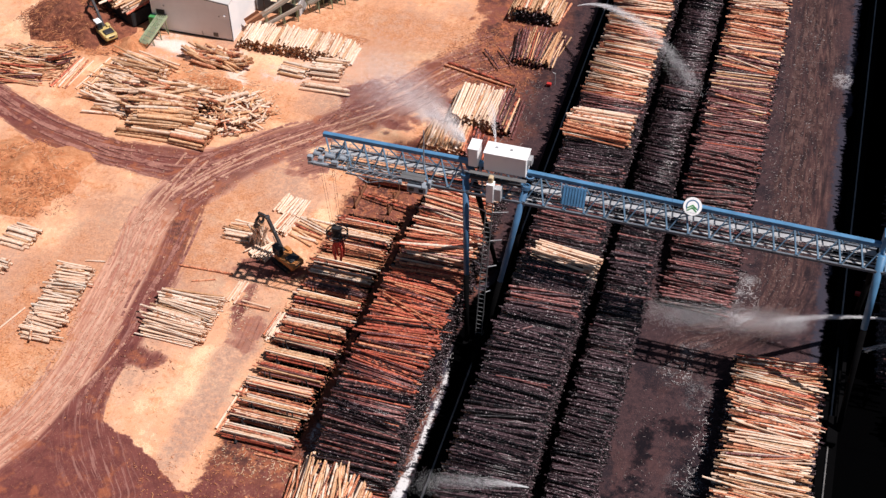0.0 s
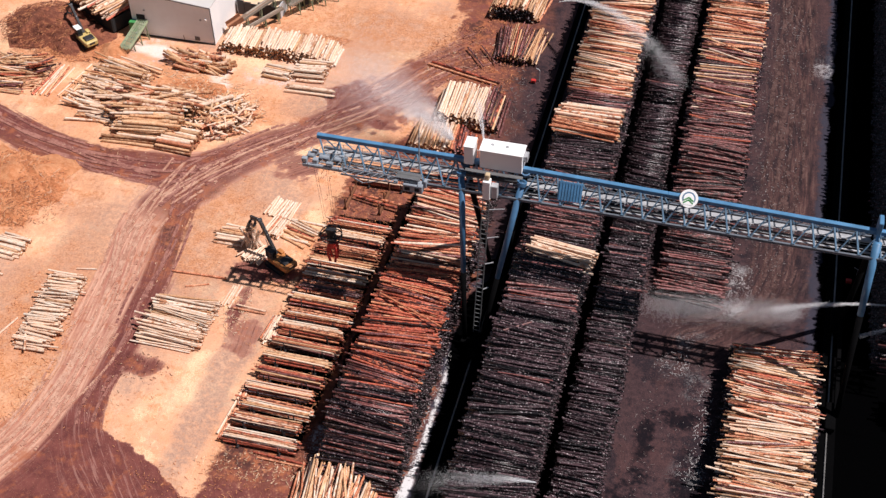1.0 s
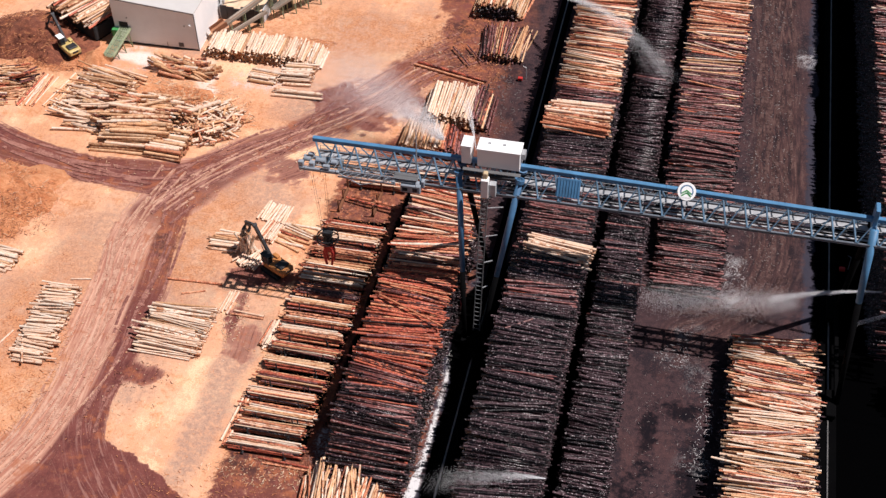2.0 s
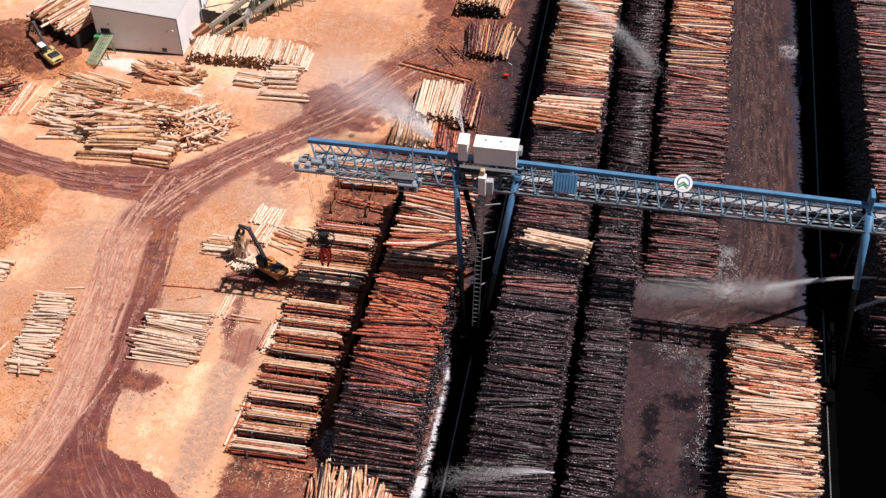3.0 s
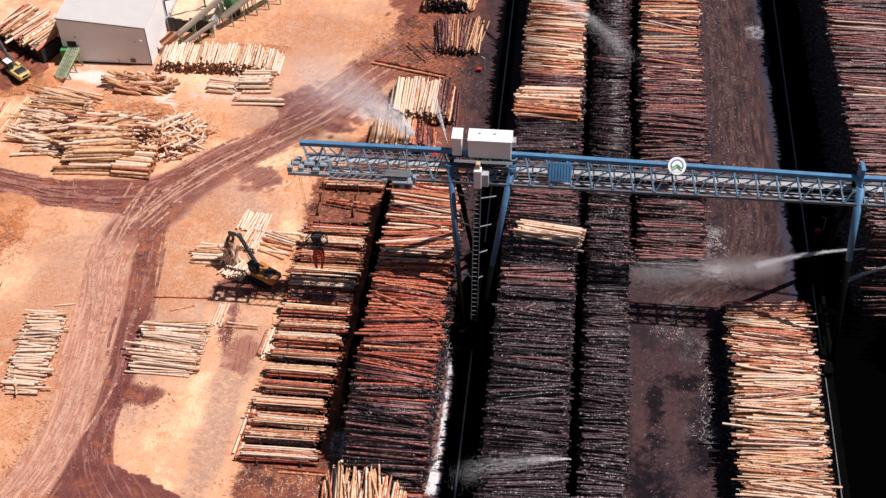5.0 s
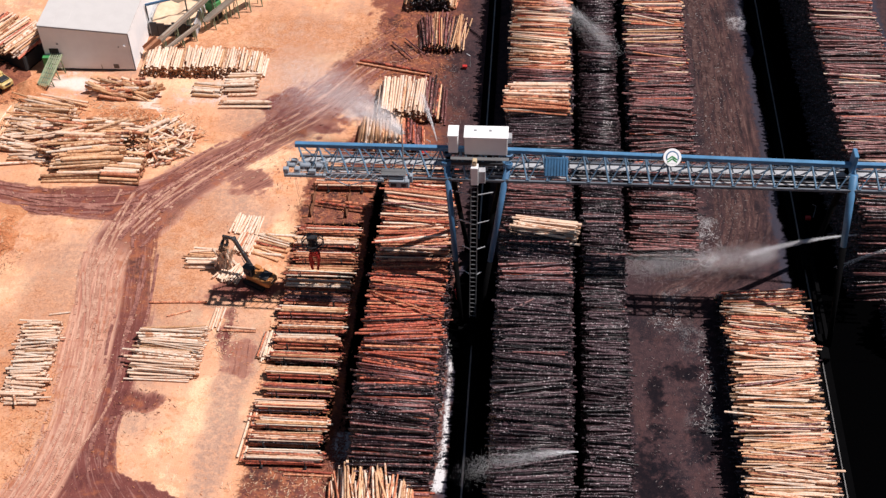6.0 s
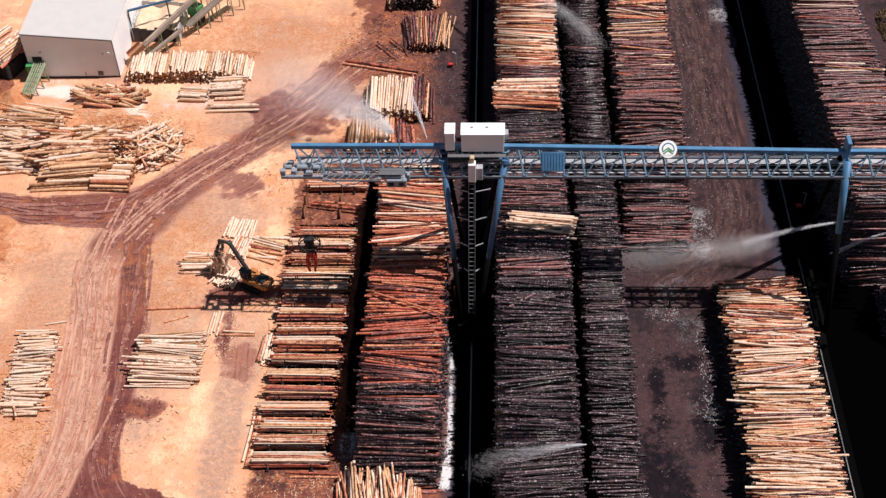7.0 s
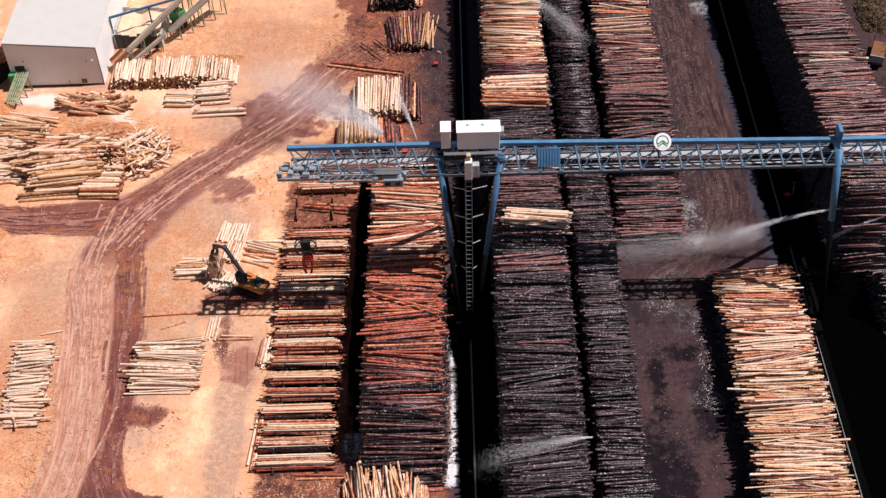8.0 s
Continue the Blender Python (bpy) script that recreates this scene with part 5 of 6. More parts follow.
def row_of_logs(label, at, turn, n, step, length, radii, tone, seed, wobble=0.05, group="logs laid on the ground", layers=1):
    """n logs side by side along local y, each along local x."""
    rs = random.Random(seed)
    rw = thing("log_row", at, label, "logs", group, turn)
    for k in range(layers):
        for i in range(n - k):
            r = rs.uniform(*radii)
            log_piece(rw, (rs.gauss(0, length * 0.03), (i - (n - k - 1) / 2) * step + rs.gauss(0, step * 0.12), r + k * radii[1] * 1.6), length * rs.uniform(0.88, 1.04), r, rs.gauss(0, wobble), 0, skin_of(tone, rs.random()), rs)
    return rw


# lower bundle layers: darker tones that paint the shade on their sides
LOW_SHADE_TONE = (0.04, 0.34, 0.36, 0.18, 0.08)


def bundle(at, turn, label, width, length, high, tone, seed, posts=True):
    """A racked bundle of logs held by two pairs of steel posts."""
    rs = random.Random(seed)
    bd = thing("log_bundle", at, label, "log bundle", "racked log bundles", turn)
    dia = rs.choice((0.21, 0.24, 0.28))
    n = max(1, int(high / (dia * 0.88)))
    for k in range(n):
        m = max(2, int(width / dia) - k // 2)
        for i in range(m):
            r = dia * rs.uniform(0.42, 0.6)
            log_piece(bd, (rs.gauss(0, 0.3), (i - (m - 1) / 2) * dia + rs.gauss(0, 0.04), 0.35 + dia / 2 + k * dia * 0.88 + rs.uniform(-0.03, 0.05)), length * rs.uniform(0.88, 1.02), r, rs.gauss(0, 0.014), rs.gauss(0, 0.006), skin_of(tone if k >= n - 2 else LOW_SHADE_TONE, rs.random()), rs)
    for x in (-0.29 * length, 0.29 * length):
        part("bunk", box(B(), (x, 0, 0.17), (0.3, width + 0.7, 0.34), None, 0.03), DARK_STEEL, bd, "dark steel bunk beam")
        for sy in (-1, 1):
            part("post", bar(B(), (x, sy * (width / 2 + 0.2), 0), (x, sy * (width / 2 + 0.24), high + 0.5), 0.13, 0.13), DARK_STEEL, bd)
    return bd


def racks():
    rs = random.Random(77)
    tones = [((0.45, 0.2, 0.1, 0.05, 0), "amber and brown"), ((0.34, 0.38, 0.04, 0.0, 0), "pale peeled"), ((0.55, 0.25, 0.03, 0.0, 0), "pale orange"), ((0.34, 0.38, 0.04, 0.0, 0), "pale yellow"), ((0.15, 0.35, 0.35, 0.1, 0), "red-brown"),
             ((0.35, 0.35, 0.1, 0.0, 0), "orange-brown"), ((0.22, 0.5, 0.1, 0, 0), "orange"), ((0.34, 0.38, 0.04, 0.0, 0), "pale"), ((0.28, 0.5, 0.08, 0.0, 0), "amber"), ((0.4, 0.2, 0.05, 0, 0), "pale orange"),
             ((0.02, 0.08, 0.2, 0.6, 0.1), "dark brown barked"), ((0.34, 0.38, 0.04, 0.0, 0), "cream"), ((0.34, 0.38, 0.04, 0.0, 0), "pale peeled"), ((0.22, 0.55, 0.06, 0, 0), "orange"), ((0.65, 0.15, 0, 0, 0), "pale amber"), (AMBERS, "orange-brown")]
    y = 87.2
    for i, (tone, word) in enumerate(tones):
        w = rs.uniform(1.75, 2.1)
        bundle((-48.9 + rs.gauss(0, 0.25), y, 0), rs.gauss(0, 0.5), "racked bundle of " + word + " logs between dark steel posts", w, rs.uniform(9.0, 9.8), rs.uniform(1.1, 1.6), tone, 200 + i)
        y += 2.72
    bundle((-47.5, 138.6, 0), 0, "racked bundle of pale orange logs near the crane girder", 1.8, 9.0, 1.2, (0.4, 0.5, 0.1, 0, 0), 233)
    rk = thing("empty_rack", (-49.5, 134.6, 0), "rusty empty log rack on red bark", "rack")
    for x in (-2.6, 2.8):
        part("bunk", box(B(), (x, 0, 0.25), (0.35, 5.4, 0.5), None, 0.04), RUST_STEEL, rk)
        for y in (-2.6, 0, 2.6):
            part("post", bar(B(), (x, y, 0), (x, y, 2.3), 0.2, 0.2), RUST_STEEL, rk)
    row_of_logs("two reddish logs lying across a rack", (-47.2, 134.2, 0.55), -8, 2, 0.6, 8.6, (0.17, 0.24), (0, 0.3, 0.6, 0.1, 0), 61)


racks()

# pale piles west of the racks
row_of_logs("white peeled logs dropped under the loader's grapple", (-61.9, 119.4, 0), 72, 10, 0.36, 3.8, (0.14, 0.19), WHITES, 30, 0.22, layers=2)
log_stack("low flat pile of pale peeled logs on the dusty yard", (-67.6, 0, 0), 0, 9.2, 99.2, 108.6, waves(1.35, 0.15, 61), lambda y, u: 0 if u < 0.93 else 7, 21, 300, 0.45, 0.065, 1.0, 0.26, 0.0, "pale peeled log piles", True)
log_stack("low ragged pile of short pale logs on the dusty yard", (-85.9, 101.6, 0), 4, 5.0, -7.4, 7.6, waves(1.3, 0.2, 62), lambda y, u: 0 if u < 0.93 else 7, 22, 300, 0.6, 0.09, 0.8, 0.27, 0.0, "pale peeled log piles", True)
log_stack("small pile of pale logs beside a bark heap", (-98.0, 112.0, 0), -4, 5.2, -2.4, 2.2, lambda y: 0.9, lambda y, u: 0 if u < 0.85 else 7, 23, 300, 0.3, 0.05, 0.8, 0.36, 0.0, "pale peeled log piles", True)
log_stack("small pile of pale short logs", (-98.4, 105.4, 0), -4, 4.0, -1.6, 1.6, lambda y: 0.9, lambda y, u: 0, 24, 300, 0.3, 0.05, 0.8, 0.34, 0.0, "pale peeled log piles", True)
log_stack("low pile of pale logs near the log loader", (-66.4, 122.2, 0), -2, 4.8, -2.0, 1.9, lambda y: 0.8, lambda y, u: 0 if u < 0.8 else 7, 25, 300, 0.4, 0.05, 0.8, 0.33, 0.0, "pale peeled log piles", True)
row_of_logs("pale logs laid side by side near the log loader", (-61.4, 129.6, 0), 84, 11, 0.42, 4.2, (0.15, 0.21), WHITES, 31, 0.08)
row_of_logs("white peeled logs stacked in a tidy block", (-60.9, 125.3, 0), 80, 9, 0.34, 4.0, (0.15, 0.18), WHITES, 32, 0.02, layers=3)
row_of_logs("fanned pale logs beside the log loader", (-57.0, 125.4, 0), -14, 10, 0.52, 5.4, (0.15, 0.22), PALES, 33, 0.10)
row_of_logs("two white logs lying by the track", (-58.6, 108.8, 0), -2, 2, 0.5, 4.8, (0.13, 0.17), WHITES, 34)
row_of_logs("short white logs leaning together", (-62.3, 110.5, 0), 88, 4, 0.42, 4.4, (0.15, 0.19), WHITES, 35, 0.07)
row_of_logs("short block of white peeled logs beside the racks", (-54.3, 106.0, 0), 86, 7, 0.33, 5.0, (0.15, 0.18), WHITES, 36, 0.02, layers=2)
row_of_logs("three long pale logs along the racks", (-54.4, 91.0, 0), 86, 3, 0.42, 8.6, (0.14, 0.18), WHITES, 37, 0.02)
row_of_logs("single long brown log on the dust", (-68.0, 113.4, 0), 4, 1, 0.4, 9.2, (0.15, 0.18), AMBERS, 38)
row_of_logs("single reddish log on the dust", (-67.8, 111.4, 0), 25, 1, 0.4, 3.6, (0.12, 0.15), AMBERS, 39)
row_of_logs("single pale log on the dust", (-84.8, 110.5, 0), 8, 1, 0.4, 3.2, (0.12, 0.16), WHITES, 40)
row_of_logs("long white log lying slanted on the dust", (-90.8, 96.5, 0), 76, 1, 0.4, 5.6, (0.14, 0.17), WHITES, 41)
row_of_logs("white log leaning over the end of a pile", (-86.6, 95.4, 0.6), 115, 1, 0.4, 4.6, (0.16, 0.19), WHITES, 42)
row_of_logs("two thin logs crossing at the end of the racks", (-44.5, 85.4, 0), 2, 2, 0.6, 9.0, (0.12, 0.16), (0.3, 0.6, 0.1, 0, 0), 43, 0.04)
row_of_logs("short pale log end beside the racks", (-41.6, 85.3, 0.1), 40, 1, 0.4, 3.0, (0.12, 0.16), WHITES, 44)

# pile of long poles in front of the decks, and the piles beyond the crane
log_stack("pile of orange-yellow poles with ragged ends", (-37.2, 78.3, 0), 88, 13.5, -5.2, 5.2, waves(2.8, 0.4, 31), lambda y, u: 0 if u < 0.4 else (7 if u < 0.75 else 1), 26, 300, 0.9, 0.11, 1.0, 0.27, 0.0, "piles of logs end-on to the crane", True)
log_stack("tidy pile of pale logs, darker at one end", (-39.2, 159.4, 0), 92, 9.4, -5.8, 5.8, waves(2.6, 0.2, 32), lambda y, u: (0 if u < 0.75 else 7) if y > -2.6 else (3 if u < 0.55 else (2 if u < 0.75 else 7)), 27, 300, 0.25, 0.03, 1.3, 0.36, 0.0, "piles of logs end-on to the crane")
log_stack("pile of orange and pale logs beyond the girder", (-41.8, 150.2, 0), 91, 6.4, -5.6, 5.4, waves(2.4, 0.3, 33), lambda y, u: (0 if u < 0.45 else 7) if y > -2.0 else (1 if u < 0.3 else (2 if u < 0.6 else 3)), 28, 300, 0.3, 0.05, 1.2, 0.36, 0.0, "piles of logs end-on to the crane")
log_stack("pile of dark orange logs with loose poles on it", (-35.4, 179.2, 0), 90, 9.4, -4.4, 4.0, waves(1.5, 0.3, 34), lambda y, u: 7 if u < 0.35 else (2 if u < 0.5 else 3), 29, 300, 0.5, 0.07, 1.2, 0.24, 0.0, "piles of logs end-on to the crane")
log_stack("pile of amber logs with dark ends far along the rail", (-38.0, 191.0, 0), 90, 8.0, -5.0, 5.0, waves(3.0, 0.3, 35), lambda y, u: 0 if u < 0.3 else (7 if u < 0.8 else 1), 30, 300, 0.3, 0.05, 1.3, 0.34, 0.0, "piles of logs end-on to the crane")
row_of_logs("pair of long reddish logs on the bark soil", (-42.8, 169.4, 0), -14, 2, 0.7, 14.2, (0.2, 0.27), (0, 0.4, 0.6, 0, 0), 45, 0.02)
row_of_logs("dark poles leaning on a pile", (-41.0, 174.6, 0.4), -52, 2, 2.6, 6.0, (0.12, 0.16), (0, 0, 0.2, 0.6, 0.2), 46, 0.15)

# bright bundle lying on the dark deck
log_stack("bundle of bright fresh logs lying on the dark deck", (-16.8, 119.6, 10.3), -8, 9.4, -1.7, 1.8, lambda y: 1.5, lambda y, u: 0, 50, 300, 0.25, 0.05, 1.6, 0.34, 0.0, "bright bundles on the decks", True)
log_stack("bundle of bright orange logs lying on the dark deck", (-18.4, 148.6, 10.2), -1, 10.2, -3.3, 3.3, lambda y: 1.3, lambda y, u: 0 if u < 0.4 else (1 if u < 0.8 else 7), 51, 300, 0.3, 0.05, 1.6, 0.34, 0.0, "bright bundles on the decks", True)
row_of_logs("single thin grey pole lying across the dark deck", (-19.7, 105.5, 10.75), 38, 1, 0.4, 4.2, (0.10, 0.13), (0, 0, 0, 1, 0), 47)
row_of_logs("single orange log lying slanted on the deck", (-34.9, 107.2, 8.1), -24, 1, 0.4, 11.0, (0.13, 0.17), (0, 1, 0, 0, 0), 48)

# piles by the shed
log_stack("long pile of short pale logs with dark ends", (-75.2, 168.6, 0), 90, 6.0, -10.2, 11.4, waves(2.1, 0.35, 36), lambda y, u: 0 if u < 0.9 else 7, 52, 300, 0.3, 0.05, 1.3, 0.38, 0.0, "log piles by the shed", True)
log_stack("small pile of pale logs by the shed", (-73.9, 161.8, 0), -3, 5.2, -1.5, 1.5, lambda y: 1.0, lambda y, u: 0 if u < 0.8 else 7, 53, 300, 0.2, 0.03, 1.4, 0.40, 0.0, "log piles by the shed", True)
log_stack("stepped pile of pale logs by the shed", (-68.2, 163.4, 0), 3, 5.8, -2.6, 2.6, lambda y: 1.5, lambda y, u: 0 if u < 0.8 else 7, 54, 300, 0.3, 0.04, 1.4, 0.40, 0.0, "log piles by the shed", True)
log_stack("low row of long pale logs on the dust", (-66.8, 158.4, 0), 1, 9.0, -0.9, 0.9, lambda y: 0.8, lambda y, u: 0, 55, 300, 0.2, 0.03, 1.4, 0.40, 0.0, "log piles by the shed", True)
log_stack("big heap of long brown barked logs", (-89.6, 145.0, 0), 3, 10.5, -6.6, 6.6, lambda y: 3.4 * max(0.2, 1 - (y / 8.5) ** 2), lambda y, u: 7 if u < 0.66 else (0 if u < 0.82 else 1), 171, 300, 1.1, 0.10, 0.9, 0.43, 0.10, "loose log heaps", True)
jumble("tangle of long logs thrown on top of the brown heap", (-89.0, 146.4, 1.6), 0, 7.0, 5.2, 1.9, 44, (6, 10), (0.18, 0.30), 0.06, 0.14, (0.22, 0.12, 0.0, 0.0, 0), 71)
jumble("ragged heap of short broken logs and offcuts", (-78.8, 148.2, 0), 0, 5.6, 5.6, 1.8, 210, (1.4, 4.0), (0.10, 0.24), 0.5, 0.9, (0.50, 0.12, 0, 0, 0), 72)
row_of_logs("thick pale log lying aslant on the offcuts", (-80.4, 149.6, 1.5), 38, 1, 0.5, 6.4, (0.42, 0.46), WHITES, 172)
log_stack("flat heap of pale logs in front of the shed", (-99.6, 153.6, 0), -5, 9.0, -5.4, 5.0, lambda y: 1.7 * max(0.3, 1 - (y / 6.5) ** 2), lambda y, u: 0 if u < 0.55 else 7, 173, 300, 1.2, 0.14, 0.8, 0.36, 0.2, "loose log heaps", True)
jumble("pale logs fallen from the flat heap", (-99.0, 148.4, 0), 0, 5.6, 7.0, 1.1, 80, (4, 8), (0.13, 0.24), -0.03, 0.16, (0.6, 0.05, 0, 0, 0), 73)
jumble("heap of brown short logs near the shed corner", (-88.0, 161.0, 0), 0, 4.6, 2.6, 1.6, 64, (4, 7), (0.20, 0.34), -0.10, 0.13, (0.14, 0.15, 0, 0, 0), 74)
row_of_logs("neat row of orange logs at the heap's edge", (-83.0, 140.6, 0), -2, 9, 0.62, 6.2, (0.26, 0.34), (0.15, 0.25, 0, 0, 0), 75, 0.04, layers=3)
row_of_logs("row of parallel pale logs lying slanted", (-111.0, 150.6, 0), 86, 9, 0.42, 9.2, (0.13, 0.2), PALES, 76, 0.05)
row_of_logs("row of parallel grey-brown logs lying slanted", (-105.2, 151.4, 0), 80, 10, 0.46, 9.4, (0.13, 0.2), (0.3, 0.05, 0, 0, 0), 77, 0.06)
jumble("wide heap of long thin brown poles", (-119.6, 150.6, 0), 10, 5.6, 5.2, 1.8, 120, (6, 10), (0.10, 0.18), 0.0, 0.10, (0.1, 0.1, 0.1, 0.12, 0), 78)
def feed_deck():
    """A raised dark steel deck on which logs wait for the shed."""
    d = thing("feed_deck", (-110.4, 171.6, 0), "raised dark steel feed deck stacked with logs", "log deck", turn=-24)
    for y in (-3.2, 0, 3.2):
        part("beam", box(B(), (0, y, 3.0), (11.4, 0.4, 0.5), None, 0.04), DARK_STEEL, d)
        for x in (-5.2, -1.8, 1.8, 5.2):
            part("leg", bar(B(), (x, y, 0), (x, y, 2.8), 0.3, 0.3), DARK_STEEL, d)
    # black sheets and floor added in place of the shade under the deck
    part("shade_sheet", box(B(), (0, -3.6, 1.7), (11.6, 0.15, 2.6)), BLACK, d, "black sheet for the shade under the deck")
    part("shade_sheet", box(B(), (5.8, 0, 1.7), (0.15, 7.0, 2.6)), BLACK, d, "black sheet for the shade under the deck")
    part("floor", box(B(), (0, 0, 0.08), (11.4, 7.0, 0.16)), SHADE_BLACK, d)


feed_deck()
log_stack("pile of reddish and pale logs on the raised feed deck", (-110.4, 171.6, 3.25), 66, 8.6, -5.6, 5.2, waves(1.9, 0.3, 37), lambda y, u: 0 if u < 0.35 else (7 if u < 0.8 else 2), 56, 300, 0.7, 0.08, 1.5, 0.34, 0.0, "log piles by the shed")


# ---- bark heaps and litter ----
def mound(name, label, cx, cy, rx, ry, h, seed, mat):
    """A lumpy heap on the ground, its rim sunk a little."""
    n, m = 40, 14
    vs, fs = [(cx, cy, h)], []
    for i in range(1, m + 1):
        q = i / m
        for j in range(n):
            a = 2 * math.pi * j / n
            wob = 1 + 0.5 * noise.noise(Vector((math.cos(a) * 1.6, math.sin(a) * 1.6, seed))) + 0.2 * noise.noise(Vector((math.cos(a) * 5, math.sin(a) * 5, seed)))
            x, y = cx + rx * q * wob * math.cos(a), cy + ry * q * wob * math.sin(a)
            z = h * (1 - q * q) ** 1.8 * (1 + 0.7 * noise.noise(Vector((x * 0.3, y * 0.3, seed)))) + 0.25 * (1 - q) * noise.noise(Vector((x, y, seed + 4))) - 0.15 * q ** 6
            vs.append((x, y, z))
    for j in range(n):
        fs.append((0, 1 + j, 1 + (j + 1) % n))
    for i in range(m - 1):
        for j in range(n):
            a, b = 1 + i * n + j, 1 + i * n + (j + 1) % n
            fs.append((a, a + n, b + n, b))
    me = bpy.data.meshes.new(name)
    me.from_pydata(vs, [], fs)
    me.shade_smooth()
    me.materials.append(mat)
    return tagged(new(name, me), label, "heap", kind="stuff")


def bark_mat(name, a, b, c):
    k = Mat(name, 0.95)
    v = k.coords((1.0, 1.6, 1.0))
    n1, n2, n3 = k.noise(v, 0.5, 5), k.noise(v, 3.2, 5, 0.75), k.noise(k.coords((2.0, 6.0, 3.0)), 1.4, 4, 0.7)
    col = k.mix(k.ramp(n1, 0.35, 0.65), a, b)
    col = k.mix(k.ramp(n2, 0.5, 0.66), col, b)
    col = k.mix(k.math("MULTIPLY", k.ramp(n3, 0.58, 0.68), 0.85), col, c)
    k.color(col)
    k.bump(k.math("ADD", n2, n3), 1.0, 0.25)
    return k.m


BARK_ORANGE = bark_mat("bark_orange", (0.78, 0.36, 0.175), (0.62, 0.225, 0.090), (0.86, 0.53, 0.32))
BARK_BROWN = bark_mat("bark_brown", (0.38, 0.125, 0.065), (0.17, 0.050, 0.030), (0.55, 0.26, 0.14))
for i, (cx, cy, rx, ry, h, m, lab) in enumerate((
        (-105, 124, 11.5, 9.5, 2.2, BARK_ORANGE, "wide low heap of orange bark and splinters"),
        (-118.5, 165.0, 10.5, 8.8, 3.4, BARK_BROWN, "high heap of brown bark and broken branches"), (-104.4, 161.4, 3.0, 2.8, 1.1, BARK_ORANGE, "small heap of orange bark near the shed"),
        (-85.5, 152.8, 6.0, 4.6, 1.5, BARK_ORANGE, "heap of orange bark among the logs"))):
    mound("bark_heap", lab, cx, cy, rx, ry, h, i * 3.1 + 1, m)


def slivers(name, label, zones, mats, seed, zfun=None):
    """Scattered splinters and bark strips: small bent boards, as one mesh. Zones: (cx, cy, rx, ry, count, lengths, yaw, spread)."""
    rs = random.Random(seed)
    vs, fs, mi = [], [], []
    for cx, cy, rx, ry, n, (l0, l1), yaw, spread, mat in zones:
        for _ in range(n):
            a = rs.uniform(0, 6.283)
            q = math.sqrt(rs.random()) * (0.85 + 0.5 * noise.noise(Vector((1.5 * math.cos(a), 1.5 * math.sin(a), cx)))) + abs(rs.gauss(0, 0.07))
            x, y = cx + rx * q * math.cos(a), cy + ry * q * math.sin(a)
            L, w, t = l0 + (l1 - l0) * rs.random() ** 2.5, rs.uniform(0.03, 0.09), rs.uniform(0.02, 0.05)
            yw = yaw + rs.gauss(0, spread)
            z = 0.06 + (zfun(x, y) if zfun else 0)
            c, s = math.cos(yw), math.sin(yw)
            tilt = rs.uniform(0, 0.12) * L
            b = len(vs)
            for u, zz in ((-0.5, 0), (0.5, tilt)):
                for v, h in ((-1, 0), (1, 0), (0.6, t), (-0.6, t)):
                    px, py = u * L, v * w / 2
                    vs.append((x + px * c - py * s, y + px * s + py * c, z + zz + h))
            fs += [(b, b + 4, b + 5, b + 1), (b + 1, b + 5, b + 6, b + 2), (b + 2, b + 6, b + 7, b + 3), (b + 3, b + 7, b + 4, b), (b, b + 1, b + 2, b + 3), (b + 7, b + 6, b + 5, b + 4)]
            mi += [mat] * 6
    me = bpy.data.meshes.new(name)
    me.from_pydata(vs, [], fs)
    for m in mats:
        me.materials.append(m)
    me.polygons.foreach_set("material_index", mi)
    return tagged(new(name, me), label, "wood litter", kind="stuff")


def chip_mat(name, a, b):
    k = Mat(name, 0.9)
    k.color(k.mix(k.rnd(), a, b))
    return k.m


